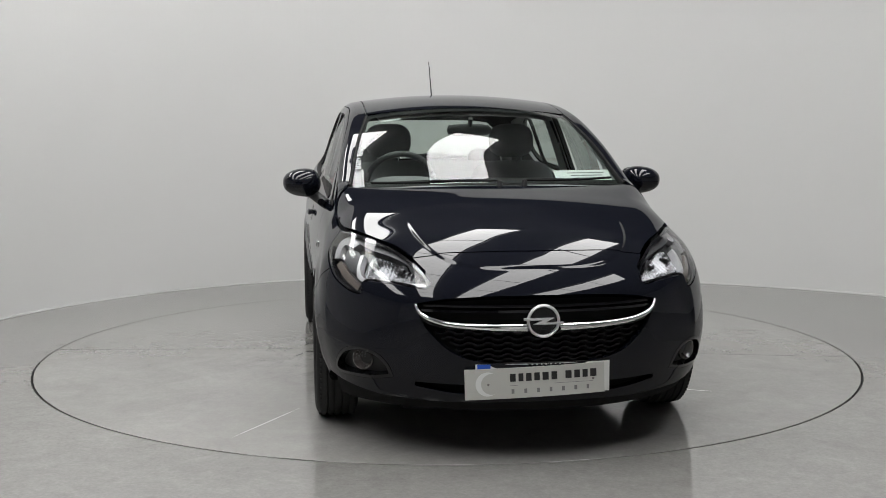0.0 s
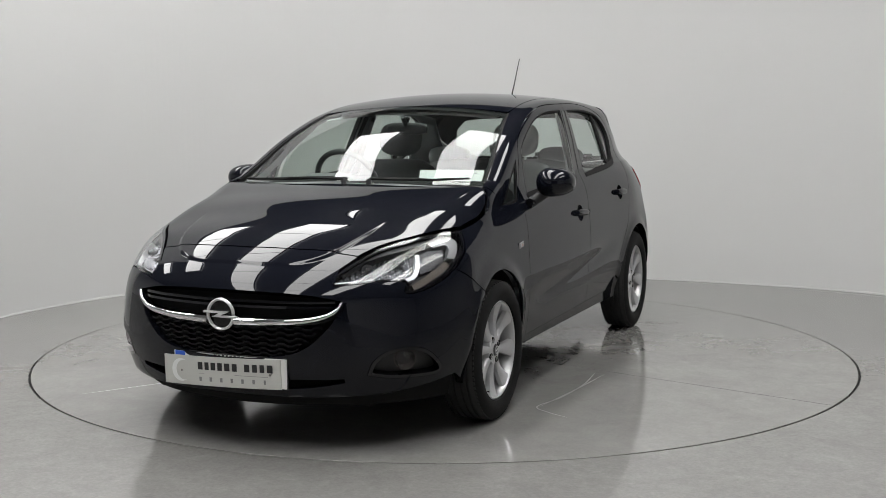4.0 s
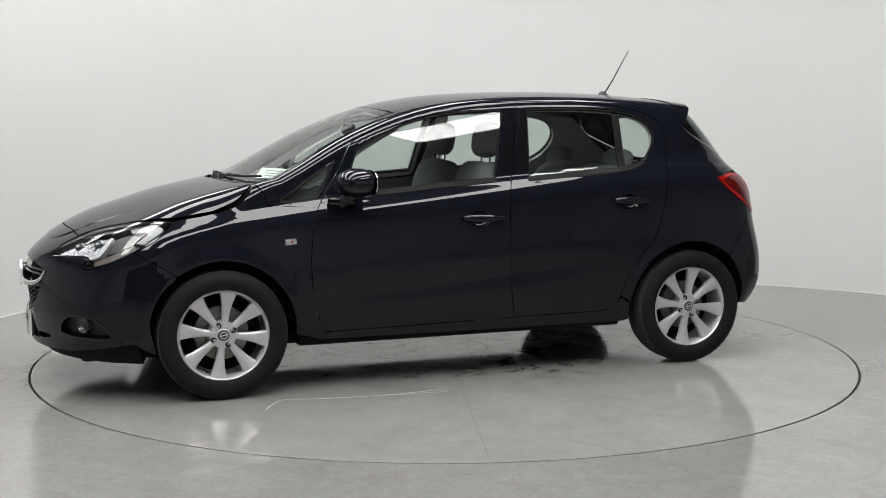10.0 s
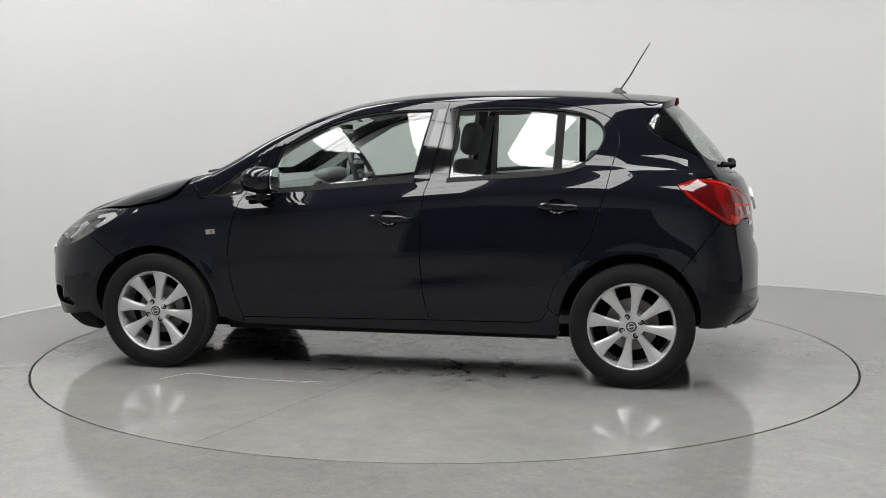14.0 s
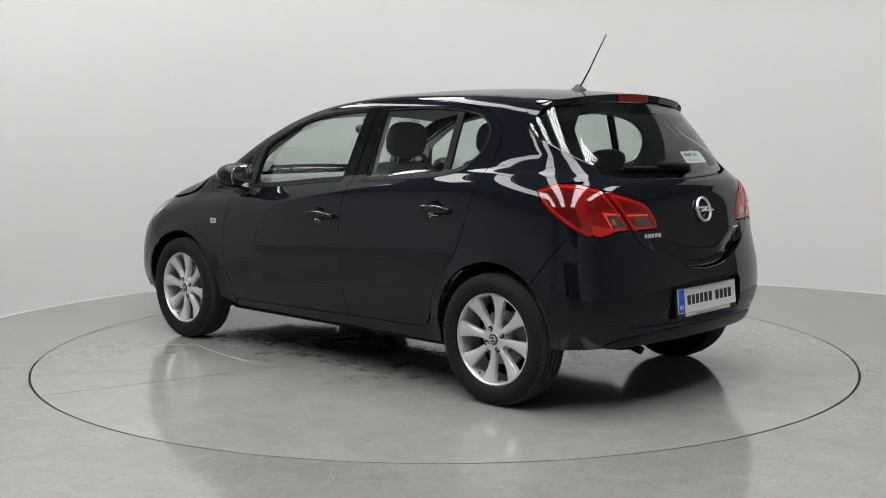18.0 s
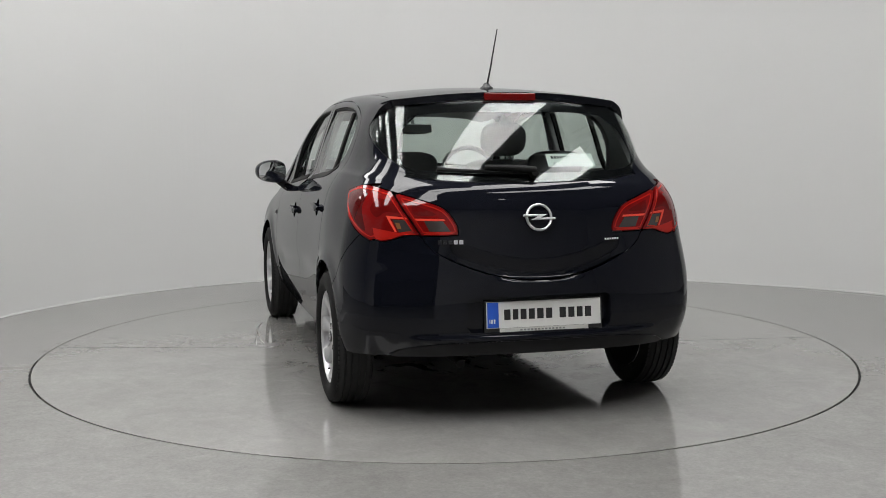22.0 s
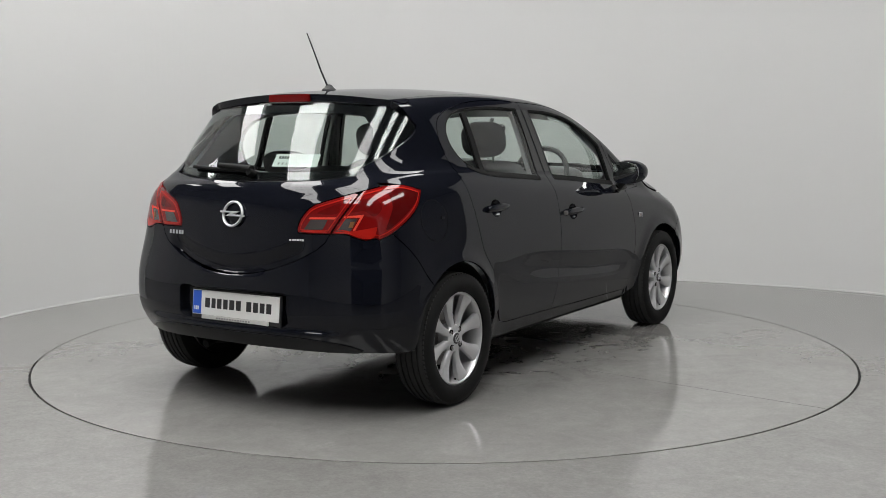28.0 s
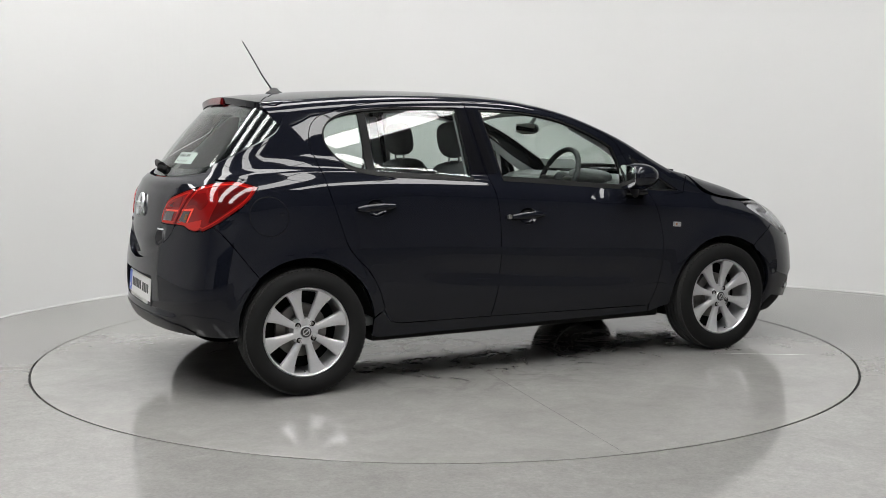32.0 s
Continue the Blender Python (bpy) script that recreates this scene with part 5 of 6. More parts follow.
plate = new("number_plate")
plate.parent = car
plate.matrix_basis = facing(-1.862, -0.019, 0.476, 180, 5)
tagged(plate, "white rear plate with black bars and a blue band")
part("plate_board", prism([(-0.258, -0.056), (0.258, -0.056), (0.258, 0.056), (-0.258, 0.056)], 0.004, 0.001), PLATE, plate)
part("blue_band", placed(prism([(-0.255, -0.053), (-0.205, -0.053), (-0.205, 0.053), (-0.255, 0.053)], 0.0012), pose(0, 0, 0.004)), BLUE, plate)
bars(plate, pose(0, 0, 0.004), [0.033, 0.028, 0.031, 0.031, 0.034, 0.033, -0.022, 0.034, 0.033, 0.031, 0.034], -0.180, -0.022, 0.044, 0.0062, INK)
bars(plate, pose(0, 0, 0.0052), [0.004, 0.009, 0.008], -0.246, -0.036, 0.018, 0.003, PAPER, 0.0006)
part("plate_strip", placed(prism([(-0.20, -0.075), (0.20, -0.075), (0.20, -0.057), (-0.20, -0.057)], 0.005, 0.001), pose(0, 0, 0)), PLATE_GREY, plate, "pale dealer strip under the plate")
bars(plate, pose(0, 0, 0.005), [0.012] * 13, -0.11, -0.070, 0.007, 0.004, INK_GREY, 0.0006)
part("plate_holder", placed(prism([(-0.266, -0.078), (0.266, -0.078), (0.266, 0.062), (-0.266, 0.062)], 0.010, 0.002), pose(0, 0, -0.011)), TRIM, plate)

BOW = 0.22
under = new("number_plate")
under.parent = car
under.matrix_basis = facing(2.110, 0.008, 0.322, 0, 0)
tagged(under, "white front plate half hidden behind a sign")
part("plate_board", bowed_board(0.260, -0.056, 0.060, 0.004, BOW), PLATE, under)
part("blue_band", placed(prism([(-0.255, -0.053), (-0.205, -0.053), (-0.205, 0.060), (-0.255, 0.060)], 0.001), pose(0, 0, 0.0163, 0, -5.8, 0)), BLUE, under)
bars(under, pose(0, 0, 0.004), [0.014] * 8, -0.06, 0.054, 0.006, 0.004, INK, 0.0006, BOW)
part("plate_holder", placed(bowed_board(0.262, -0.060, 0.064, 0.008, BOW), pose(0, 0, -0.0085)), TRIM, under)
sign = new("sign_board")
sign.parent = car
sign.matrix_basis = facing(2.117, -0.024, 0.314, 0, 0) @ pose(0, 0, 0, 0, 0, 1.7)
tagged(sign, "pale sign board with dark letter bars and a grey crescent")
part("board", bowed_board(0.270, -0.058, 0.058, 0.006, BOW), PLATE_GREY, sign)
bars(sign, pose(0, 0, 0.006), [0.026, 0.022, 0.025, 0.025, 0.028, 0.026, -0.022, 0.028, 0.026, 0.024, 0.029], -0.100, 0.006, 0.030, 0.0068, INK, bow=BOW)
bars(sign, pose(0, 0, 0.006), [0.013, 0.013, 0.013, 0.012, 0.013, 0.013, 0.011], -0.095, -0.040, 0.017, 0.036, INK_GREY, bow=BOW)
part("rule", placed(prism([(-0.100, -0.010), (0.222, -0.010), (0.222, -0.0085), (-0.100, -0.0085)], 0.0008), pose(0, 0, 0.004)), INK_GREY, sign)
moon = np.vstack([arc(-0.185, 0.0, 0.046, 60, 300, 28), arc(-0.170, 0.0, 0.040, 290, 70, 28)])
part("crescent", placed(prism([tuple(p) for p in moon], 0.0008), pose(0, 0, 0.0144, 0, -4.66, 0)), PAPER, sign, "pale crescent mark")
for x in (-0.182, 0.225):
    part("screw", placed(lathe([(0.0, 0.0025), (0.004, 0.002), (0.005, 0.0)], 12), pose(x, -0.002, 0.006 - BOW * x * x) @ pose(0, 0, 0, 90, 0, 0)), STEEL, sign)

# model lettering on the tailgate as small chrome bars, dealer mark on the other side
for x, y0, wid, n, mat in ((-1.806, 0.437, 0.118, 5, CHROME), (-1.806, -0.300, 0.078, 6, PAPER)):
    for i in range(n):
        y = y0 - wid * (i + 0.5) / n
        p = onto("rear", flat("rear", [(x, y, 0.786 - (0.003 if n == 6 else 0))]))[0]
        part("letter_bar", placed(prism([(-wid / n * 0.36, -0.009), (wid / n * 0.36, -0.009), (wid / n * 0.36, 0.009), (-wid / n * 0.36, 0.009)] if n == 5 else [(-0.0045, -0.004), (0.0045, -0.004), (0.0045, 0.004), (-0.0045, 0.004)], 0.003 if n == 5 else 0.001), facing(p[0], p[1], p[2], 180 - math.degrees(math.atan2(p[1], 1.6)), 4)), mat, tailgate)

# door mirrors, handles, side repeaters
for mirrored, s in SIDES:
    mir = new("door_mirror")
    mir.parent = car
    mir.matrix_basis = pose(0.605, s * 0.868, 1.003, 0, 0, 4 * s)
    tagged(mir, "glossy dark blue-black door mirror")
    bm = bmesh.new()
    bmesh.ops.create_uvsphere(bm, u_segments=40, v_segments=24, radius=1.0)
    for v in bm.verts:
        x, y, z = v.co
        sx = 0.112 if x > 0 else 0.075
        fat = 1 / max((abs(x) ** 2.4 + abs(y) ** 2.4 + abs(z) ** 2.4) ** (1 / 2.4), 1e-6)
        x, y, z = x * fat, y * fat, z * fat
        drop = 0.012 * (1 - y * s) * (z < 0)
        v.co = (sx * x, 0.093 * y, 0.072 * z * (1.0 - 0.16 * y * s) + 0.004 * y * s + drop * 0.5)
        v.co.x = max(v.co.x, -0.060)
    part("mirror_shell", bm, PAINT, mir, "", True)
    ring = [(math.copysign(abs(math.cos(a)) ** 0.65, math.cos(a)), math.copysign(abs(math.sin(a)) ** 0.65, math.sin(a))) for a in [2 * math.pi * k / 48 for k in range(48)]]
    bm = placed(prism([(0.082 * u, 0.061 * v * (1 - 0.14 * u * s)) for u, v in ring], 0.004, 0.001), pose(-0.061, 0, 0.002) @ Matrix(((0, 0, -1, 0), (1, 0, 0, 0), (0, 1, 0, 0), (0, 0, 0, 1))))
    part("mirror_glass", bm, MIRROR, mir, "silvered mirror glass", True)
    part("mirror_foot", tube([(0.055, -0.115 * s, -0.098), (0.035, -0.085 * s, -0.075), (0.012, -0.05 * s, -0.050), (0.004, -0.03 * s, -0.03)], 0.026, 12), TRIM, mir, "black mirror foot", True)
    part("mirror_base", tube([(0.12, -0.098 * s, -0.088), (0.05, -0.102 * s, -0.094), (-0.01, -0.104 * s, -0.090)], 0.018, 10), GLOSS_BLACK, mir, "", True)
    for hx, hz in ((-0.038, 0.816), (-0.884, 0.884)):
        door_name = "front_door" if hx > -0.5 else "rear_door"
        door = [o for o in car.children if o.name.startswith(door_name)][0 if s == 1 else 1]
        p = onto("left", [(hx, hz)])[0]
        h = new("handle")
        h.parent = door
        h.matrix_basis = pose(p[0], s * p[1], p[2], 0, -2.5, 0)
        bowl = BOWLS[door_name]
        bm = bmesh.new()
        rows = []
        for scale, deep in ((1.03, 0.001), (0.97, 0.004), (0.86, 0.014), (0.66, 0.021), (0.36, 0.024)):
            q = onto("left", (bowl - bowl.mean(0)) * scale + bowl.mean(0))
            rows.append([bm.verts.new(tuple(v * (1, s, 1))) for v in q - normal(q) * deep])
        for a, b in zip(rows, rows[1:]):
            for k in range(36):
                bm.faces.new((a[k], a[(k + 1) % 36], b[(k + 1) % 36], b[k]))
        bm.faces.new(rows[-1])
        bmesh.ops.recalc_face_normals(bm, faces=bm.faces)
        part("handle_bowl", bm, PAINT, door, "hollow behind the door handle", True)
        bm = bmesh.new()
        n = 15
        rings = []
        for i in range(n):
            t = -1 + 2 * i / (n - 1)
            out = 0.020 - 0.007 * t ** 4
            hw = 0.0185 * (1 - 0.45 * abs(t) ** 3)
            rings.append([bm.verts.new((0.098 * t, s * (out + 0.011 * math.cos(a)), hw * math.sin(a))) for a in [2 * math.pi * k / 12 for k in range(12)]])
        for a, b in zip(rings, rings[1:]):
            for k in range(12):
                bm.faces.new((a[k], a[(k + 1) % 12], b[(k + 1) % 12], b[k]))
        bm.faces.new(rings[0])
        bm.faces.new(rings[-1])
        bmesh.ops.recalc_face_normals(bm, faces=bm.faces)
        part("grip", bm, PAINT, h, "dark blue-black door handle", True)
        for ex in (0.078, -0.078):
            part("handle_mount", block((ex, s * 0.006, 0), (0.022, 0.022, 0.020), None, 0.004), PAINT, h)
        if hx > -0.5:
            part("key_cover", block((-0.112, s * 0.014, 0.001), (0.024, 0.020, 0.022), None, 0.007), PAINT if s == 1 else STEEL, h)
    p = onto("left", [(0.924, 0.732)])[0]
    rep = new("side_repeater")
    rep.parent = car
    rep.matrix_basis = pose(p[0], s * p[1], p[2], 0, 5, 0)
    tagged(rep, "small clear side repeater with an amber bulb")
    part("repeater_frame", block((0, 0, 0), (0.056, 0.008, 0.028), None, 0.003), CHROME, rep)
    part("repeater_lens", block((0, s * 0.004, 0), (0.046, 0.006, 0.020), None, 0.002), LAMP_WHITE, rep)
    part("repeater_bulb", block((-0.006, s * 0.0058, 0), (0.012, 0.004, 0.014), None, 0.002), AMBER, rep)

# fuel flap on the right side
flap = arc(-1.413, 0.858, 0.092, 0, 354, 60)
skin("fuel_flap_gap", sheet("left", flap, [shrink(flap, 0.0035)], gap=0, lift=0.0008, rim=0, mirror=True, edge=0.02), SEAL, [o for o in car.children if o.name.startswith("body_side")][1], "round gap of the fuel flap")
p = onto("left", [(-1.352, 0.866)])[0]
part("flap_latch", block((p[0], -p[1], p[2]), (0.022, 0.006, 0.014), None, 0.002), GLOSS_BLACK, [o for o in car.children if o.name.startswith("body_side")][1])

# wipers
for name, line, lift in (("wiper", [(1.075, -0.56), (1.118, -0.30), (1.128, 0.02)], 0.016), ("wiper", [(1.115, 0.18), (1.085, 0.40), (1.015, 0.585)], 0.016)):
    q = onto("top", bend(line, 5))
    nn = normal(q)
    w = new("wiper")
    w.parent = car
    tagged(w, "black windscreen wiper at rest")
    part("blade", tube([tuple(v) for v in q + nn * lift * 0.7], 0.0055, 8), SEAL, w, "", True)
    arm = onto("top", bend([(line[1][0] + 0.005, line[1][1]), (line[1][0] + 0.030, line[1][1] + 0.17), (line[1][0] + 0.045, line[1][1] + 0.32)] if line[0][1] < 0 else [(line[1][0] + 0.005, line[1][1]), (line[1][0] + 0.045, line[1][1] - 0.12), (line[1][0] + 0.06, line[1][1] - 0.26)], 5))
    part("arm", tube([tuple(v) for v in arm + normal(arm) * 0.018], 0.0055, 8), SEAL, w, "", True)
    part("spindle", placed(lathe([(0.0, 0.008), (0.010, 0.007), (0.013, 0.0), (0.013, -0.02)], 16), Matrix.Translation(tuple(arm[-1] + normal(arm)[-1] * 0.012)) @ pose(0, 0, 0, 90, 0, 0)), TRIM, w, "", True)
SHAPE[0] = rear_pane
q = onto("rear", flat("rear", bend([(-1.66, 0.40, 1.078), (-1.70, 0.20, 1.070), (-1.72, -0.02, 1.066)], 5)))
rw = new("rear_wiper")
rw.parent = tailgate
tagged(rw, "black rear wiper at rest under the glass")
part("blade", tube([tuple(v) for v in q + normal(q) * 0.012], 0.0085, 8), SEAL, rw, "", True)
q2 = onto("rear", flat("rear", bend([(-1.70, 0.20, 1.082), (-1.71, 0.08, 1.076), (-1.72, -0.020, 1.066)], 5)))
part("arm", tube([tuple(v) for v in q2 + normal(q2) * 0.022], 0.012, 10, 0.020), SEAL, rw, "", True)
p = onto("rear", flat("rear", [(-1.72, -0.015, 1.060)]))[0]
SHAPE[0] = form
part("spindle", placed(lathe([(0.0, 0.034), (0.015, 0.032), (0.018, 0.022), (0.019, -0.01)], 20), facing(p[0], p[1], p[2], 180, 20) @ pose(0, 0, 0, 90, 0, 0)), SEAL, rw, "", True)

# aerial on the roof
aerial = new("aerial")
aerial.parent = car
aerial.matrix_basis = pose(0, 0.012, 0)
tagged(aerial, "thin black roof aerial leaning backwards")
z0 = float(top_limit(-1.13, 0.0))
part("aerial_foot", placed(lathe([(0.0, 0.030), (0.014, 0.026), (0.022, 0.014), (0.036, 0.004), (0.038, -0.004)], 24), pose(-1.125, 0, z0) @ Matrix.Diagonal((1.25, 0.8, 1, 1)) @ pose(0, 0, 0, 90, 0, 0)), TRIM, aerial, "", True)
part("aerial_rod", tube([(-1.135, 0, z0 + 0.015), (-1.19, 0, z0 + 0.095), (-1.243, 0, 1.640), (-1.292, 0, 1.720)], 0.0050, 8, 0.0026), TRIM, aerial, "", True)

# ---- inside the car ----


def cushion(centre, size, turn, bevel):
    """A plump rounded block."""
    bm = bmesh.new()
    bmesh.ops.create_uvsphere(bm, u_segments=32, v_segments=20, radius=1.0)
    e = 2.6 + 0.10 * min(size) / bevel
    for v in bm.verts:
        k = 0.5 / (abs(v.co.x) ** e + abs(v.co.y) ** e + abs(v.co.z) ** e) ** (1 / e)
        v.co = (v.co.x * k * size[0], v.co.y * k * size[1], v.co.z * k * size[2])
    return placed(bm, Matrix.Translation(centre) @ Euler([math.radians(a) for a in turn]).to_matrix().to_4x4())


def seat(x, y):
    st = new("seat")
    st.parent = car
    st.matrix_basis = pose(x, y, 0)
    tagged(st, "charcoal cloth front seat with a headrest")
    part("seat_cushion", cushion((0.16, 0, 0.50), (0.54, 0.48, 0.16), (0, -6, 0), 0.055), CLOTH, st, "", True)
    part("backrest", cushion((-0.158, 0, 0.775), (0.17, 0.50, 0.63), (0, -14, 0), 0.008), CLOTH, st, "", True)
    part("headrest", cushion((-0.245, 0, 1.203), (0.115, 0.262, 0.195), (0, -10, 0), 0.040), CLOTH, st, "rounded charcoal headrest", True)
    for k in (-1, 1):
        part("headrest_post", tube([(-0.235, k * 0.06, 1.04), (-0.243, k * 0.06, 1.13)], 0.006, 8), CHROME, st)
    return st


for y in (0.36, -0.36):
    seat(0.0, y)
bench = new("rear_seat")
bench.parent = car
tagged(bench, "charcoal cloth rear bench")
part("seat_cushion", cushion((-0.62, 0, 0.50), (0.50, 1.22, 0.17), (0, -6, 0), 0.05), CLOTH, bench, "", True)
part("backrest", cushion((-0.935, 0, 0.78), (0.16, 1.26, 0.60), (0, -18, 0), 0.01), CLOTH, bench, "", True)
for y in (0.38, -0.38):
    part("headrest", cushion((-1.030, y, 1.085), (0.085, 0.29, 0.13), (0, -14, 0), 0.030), CLOTH, bench, "", True)

dash = new("dashboard")
dash.parent = car
tagged(dash, "dark grey dashboard with an instrument hood")
bm = bmesh.new()
prof = [(1.02, 0.985), (0.80, 0.995), (0.66, 0.975), (0.585, 0.92), (0.60, 0.80), (0.66, 0.62), (1.02, 0.60)]
rows = [[bm.verts.new((x - 0.05 * (y / 0.65) ** 2 * (x > 0.9), y, z)) for x, z in prof] for y in np.linspace(-0.655, 0.655, 9)]
for a, b in zip(rows, rows[1:]):
    for k in range(len(prof)):
        bm.faces.new((a[k], a[(k + 1) % len(prof)], b[(k + 1) % len(prof)], b[k]))
bm.faces.new(rows[0])
bm.faces.new(rows[-1])
bmesh.ops.recalc_face_normals(bm, faces=bm.faces)
bmesh.ops.bevel(bm, geom=[e for e in bm.edges if abs(e.verts[0].co.y - e.verts[1].co.y) > 0.05], offset=0.02, segments=2, affect="EDGES")
part("dash_body", bm, DASH, dash)
part("instrument_hood", cushion((0.64, -0.36, 0.985), (0.16, 0.34, 0.09), (0, 10, 0), 0.035), DASH, dash, "", True)
part("centre_stack", cushion((0.62, 0, 0.80), (0.08, 0.26, 0.34), (0, -14, 0), 0.02), GLOSS_BLACK, dash)
wheel_ring = new("steering_wheel")
wheel_ring.parent = car
wheel_ring.matrix_basis = pose(0.425, -0.36, 0.985) @ pose(0, 0, 0, 0, 25, 0)
tagged(wheel_ring, "black three-spoke steering wheel")
loop = [(0, 0.175 * math.cos(a), 0.175 * math.sin(a)) for a in [2 * math.pi * k / 40 for k in range(41)]]
part("wheel_rim", tube(loop, 0.0155, 10), GRIP, wheel_ring, "", True)
part("wheel_boss", cushion((0.02, 0, -0.01), (0.05, 0.13, 0.11), (0, 0, 0), 0.022), GRIP, wheel_ring, "", True)
for a in (0, 180, 270):
    c, sn = math.cos(math.radians(a)), math.sin(math.radians(a))
    part("wheel_spoke", tube([(0.015, 0.05 * c, 0.05 * sn), (0.002, 0.165 * c, 0.165 * sn)], 0.016, 8), DASH if a == 270 else STEEL, wheel_ring, "", True)
part("column", tube([(0.02, 0, 0), (0.22, 0, -0.03)], 0.045, 12), DASH, wheel_ring, "", True)

im = new("rear_view_mirror")
im.parent = car
im.matrix_basis = pose(0.435, 0.0, 1.262, 0, 8, 0)
tagged(im, "black rear-view mirror on the windscreen")
part("mirror_case", cushion((0, 0, 0), (0.035, 0.235, 0.065), (0, 0, 0), 0.016), TRIM, im, "", True)
part("mirror_glass", block((-0.0175, 0, 0), (0.003, 0.215, 0.050), None, 0.001), MIRROR, im)
part("mirror_stem", tube([(0.01, 0, 0.02), (0.040, 0, 0.066)], 0.012, 8), TRIM, im)

lining = shrink(smooth_loop(both(np.vstack([bend([(0.40, 0.0), (0.375, 0.46)]), bend([(0.1, 0.52), (-1.25, 0.52)]), bend([(-1.32, 0.46), (-1.33, 0.0)])])), 0.05), 0.0)
skin("headlining", sheet("top", lining, gap=0, lift=-0.035, rim=0, grid=0.08), LINING, car, "grey headlining")
for mirrored, s in SIDES:
    edge = smooth_loop(WIN_A, 0.02)
    skin("frame_inner", sheet("left", shrink(edge, -0.022), [shrink(edge, 0.002)], gap=0, lift=-0.030, rim=0, grid=0.05, mirror=mirrored), INNER, car, "grey inner door frame trim")
    liner = np.array([(-0.30, 1.010), (-0.325, 1.20), (-0.350, 1.375), (-0.70, 1.382), (-1.00, 1.374), (-1.21, 1.350), (-1.27, 1.300), (-1.40, 1.180), (-1.58, 1.050), (-1.58, 1.000), (-1.02, 0.990)])
    skin("side_lining", sheet("left", liner, [shrink(smooth_loop(WIN_C, 0.02), 0.002)], gap=0, lift=-0.030, rim=0.02, grid=0.05, mirror=mirrored), INNER, car, "grey inner lining of the rear side")
    post = np.vstack([bend([(0.90, 0.990), (0.72, 1.085), (0.52, 1.210), (0.33, 1.310)]), bend([(0.33, 1.270), (0.50, 1.175), (0.68, 1.055), (0.80, 0.985)])])
    skin("pillar_inner", sheet("left", post, gap=0, lift=-0.040, rim=0, grid=0.05, mirror=mirrored), INNER, car, "grey windscreen pillar trim")
    card = np.array([(0.78, 0.32), (0.78, 0.86), (0.60, 0.94), (-0.17, 1.005), (-0.95, 1.045), (-1.10, 0.92), (-0.95, 0.62), (-0.80, 0.36)])
    skin("door_card", sheet("left", card, gap=0, lift=-0.06, rim=0, grid=0.08, mirror=mirrored), DASH, car, "dark grey inner door panel")
    post = np.array([(-0.30, 1.35), (-0.20, 1.02), (-0.27, 1.02), (-0.345, 1.35)])
    skin("pillar_inner", sheet("left", post, gap=0, lift=-0.035, rim=0.02, mirror=mirrored), INNER, car)
bm = bmesh.new()
box_into(bm, (-0.1, 0, 0.31), (1.9, 1.36, 0.05), None, 0.01)
part("floor_pan", bm, CLOTH, car, "dark carpeted cabin floor")
bm = bmesh.new()
box_into(bm, (-1.38, 0, 0.985), (0.55, 1.16, 0.02), None, 0.008)
part("parcel_shelf", bm, CLOTH, car, "dark parcel shelf")
bm = bmesh.new()
box_into(bm, (1.00, 0, 0.62), (0.04, 1.30, 0.66), None, 0.01)
part("bulkhead", bm, DARK, car)
bm = bmesh.new()
box_into(bm, (-1.42, 0, 0.44), (0.60, 0.98, 0.04), None, 0.01)
part("boot_floor", bm, CLOTH, car)

# papers: price card on the dash, stickers on the glass
card = tagged(new("price_card"), "white printed card on the dashboard behind the windscreen")
card.parent = car
card.matrix_basis = pose(0.955, 0.470, 1.036, 0, 48, 14)
part("card_sheet", block((0, 0, 0), (0.085, 0.30, 0.002), None, 0), PAPER, card)
for i in range(4):
    part("bar", block((-0.025 + 0.016 * i, 0.02, 0.0016), (0.005, 0.20 - 0.03 * i, 0.0008), None, 0), INK_GREY, card)
sx = np.array([(-1.66, -0.098, 1.150), (-1.66, -0.345, 1.150), (-1.69, -0.345, 1.095), (-1.69, -0.098, 1.095)])
skin("sticker", sheet("rear", flat("rear", sx), gap=0, lift=-0.003, rim=0, grid=0.03), PAPER_CLEAR, tailgate, "pale sticker inside the rear window with dark bars")
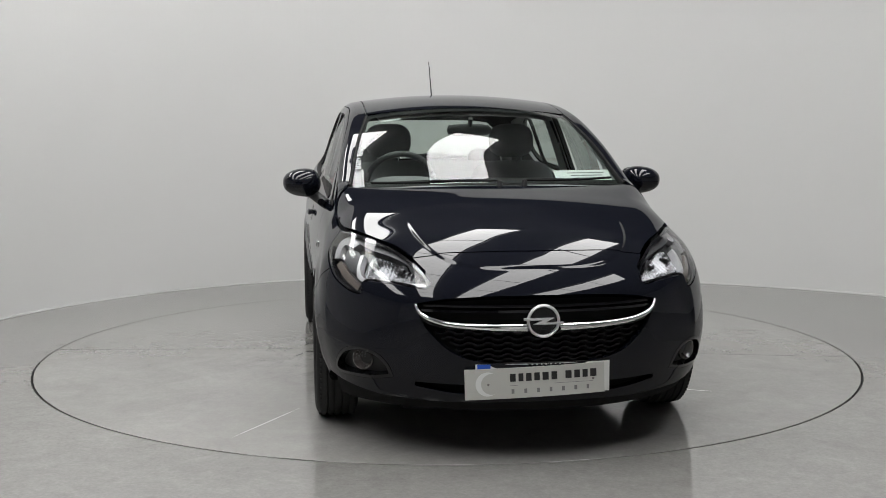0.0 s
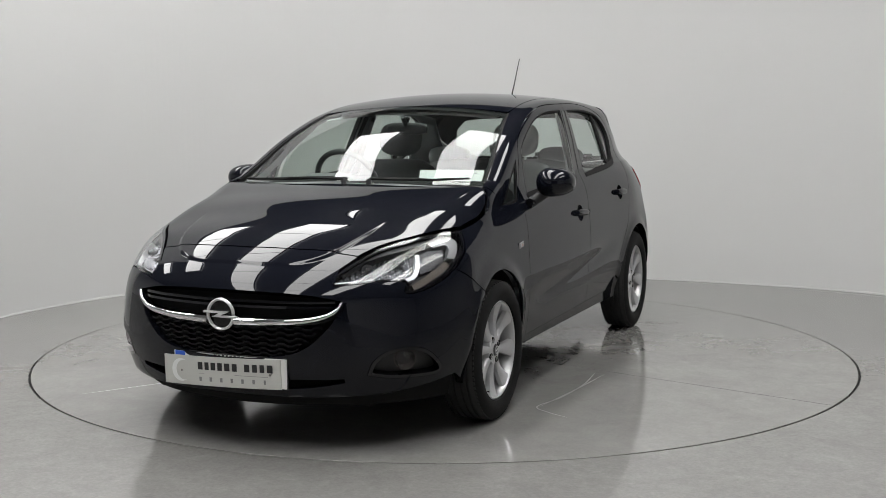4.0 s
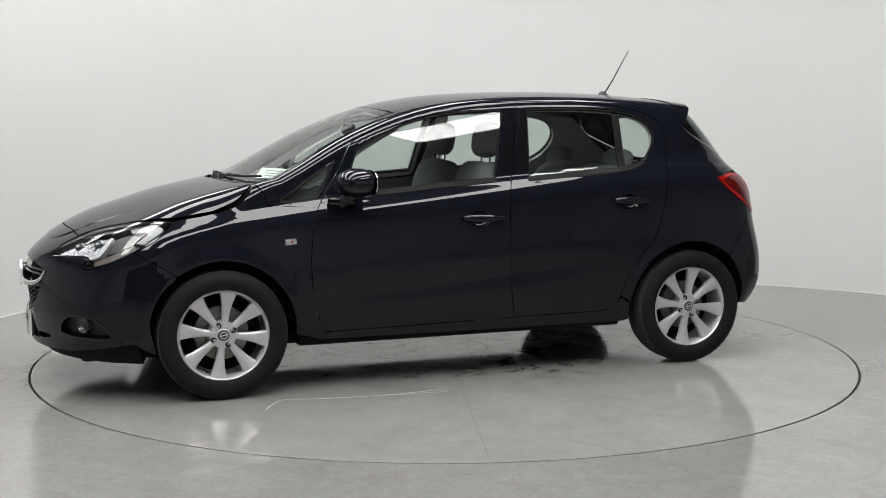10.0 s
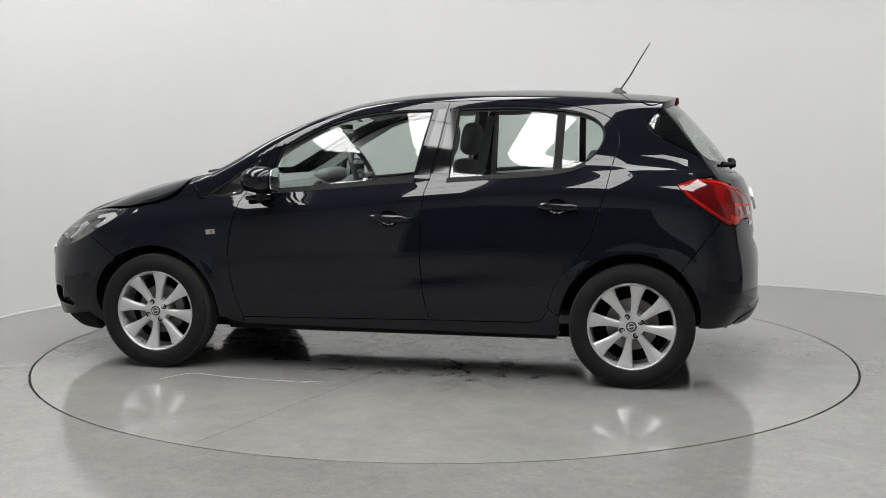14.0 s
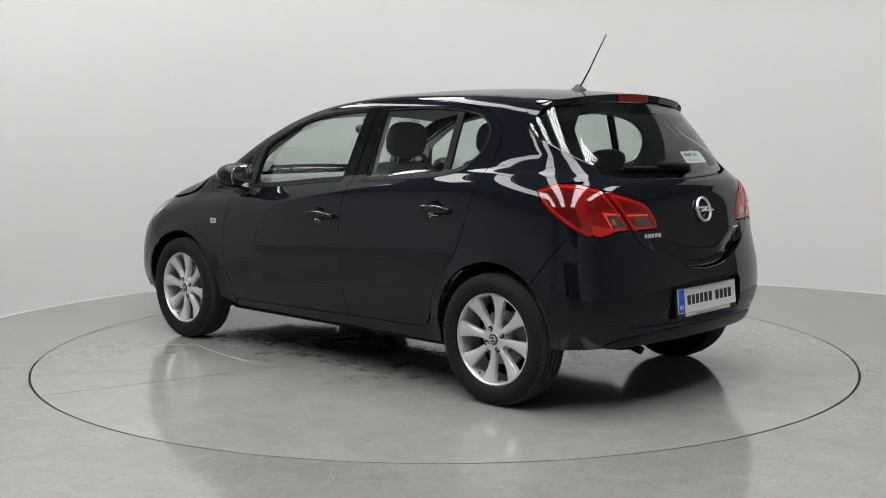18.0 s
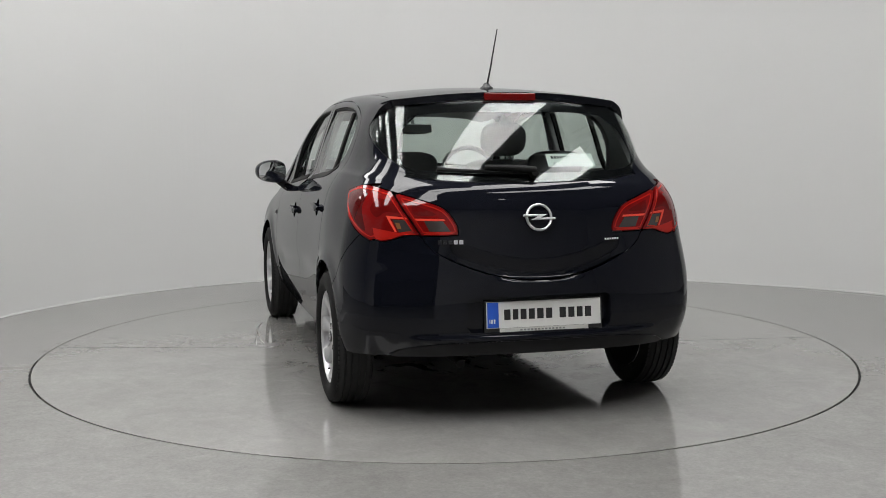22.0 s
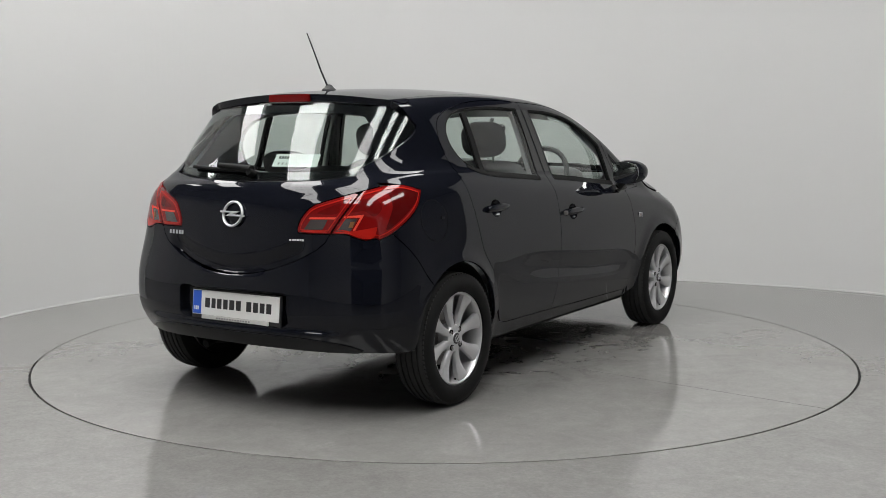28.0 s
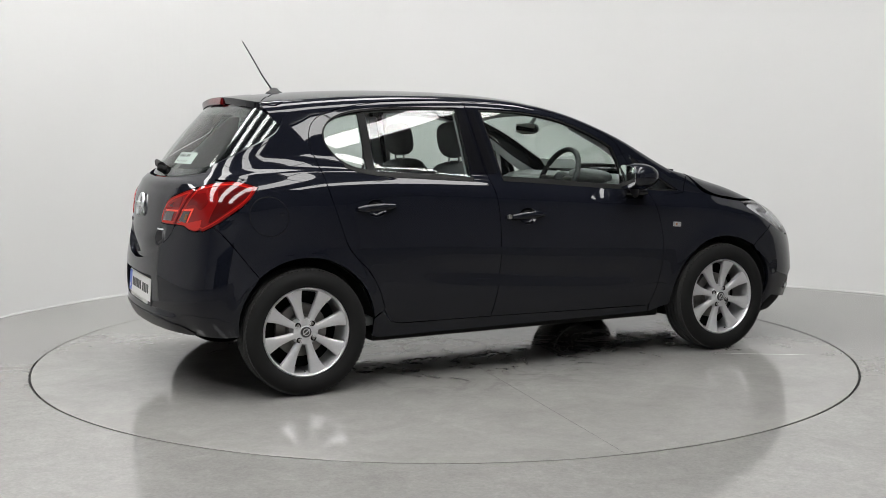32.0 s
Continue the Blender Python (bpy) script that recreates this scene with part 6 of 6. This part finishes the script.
for row, (z, n, h, w, mat) in enumerate(((1.134, 10, 0.013, 0.68, INK), (1.108, 7, 0.009, 0.42, INK_GREY))):
    for i in range(n):
        if n == 10 and i == 6:
            continue
        y = -0.118 - 0.150 * (i + 0.5) / n
        hw = 0.150 / n / 2 * w
        q = flat("rear", [(-1.67, y - hw, z - h / 2), (-1.67, y + hw, z - h / 2), (-1.67, y + hw, z + h / 2), (-1.67, y - hw, z + h / 2)])
        skin("bar", sheet("rear", q, gap=0, lift=-0.0015, rim=0, grid=0.03), mat, tailgate)

mark = onto("top", [(0.475, -0.46), (0.475, -0.36), (0.455, -0.36), (0.455, -0.46)])
skin("sticker", sheet("top", mark[:, :2], gap=0, lift=-0.004, rim=0, grid=0.03), PAPER_CLEAR, windscreen, "small pale sticker at the top of the windscreen")

# lower rear valance
valance = both(np.vstack([bend([(0.0, 0.366), (0.25, 0.365), (0.45, 0.358), (0.60, 0.338), (0.68, 0.310)]), bend([(0.66, 0.300), (0.45, 0.304), (0.2, 0.308), (0.0, 0.310)])]), True)
skin("valance", sheet("rear", valance, gap=0, lift=0.004, rim=0.006), VALANCE, rear_bumper, "satin black lower rear valance")


def settle(top):
    """No part lies deeper than two levels: deeper groups hang on the car itself."""
    moved = True
    while moved:
        moved = False
        for ob in list(top.children_recursive):
            chain, k = [], ob
            while k is not top:
                chain.append(k)
                k = k.parent
            if len(chain) > 2:
                group = chain[-2]
                group.matrix_basis = chain[-1].matrix_basis @ group.matrix_basis
                group.parent = top
                moved = True
                break


settle(car)
# ---- movement: the turntable carries the car round at an even pace ----
TURN_START, TURN_RATE = -81.776, -7.8748
AXIS_IN_CAR = (-0.1414, -0.0380)


def motions():
    rows_t, rows_c = [], []
    for t in range(33):
        a = TURN_START + TURN_RATE * t
        rows_t.append((t, pose(0, 0, 0, 0, 0, a)))
        rows_c.append((t, pose(0, 0, 0, 0, 0, a) @ pose(-AXIS_IN_CAR[0], -AXIS_IN_CAR[1], 0)))
    walk(turntable, rows_t)
    walk(car, rows_c)


motions()
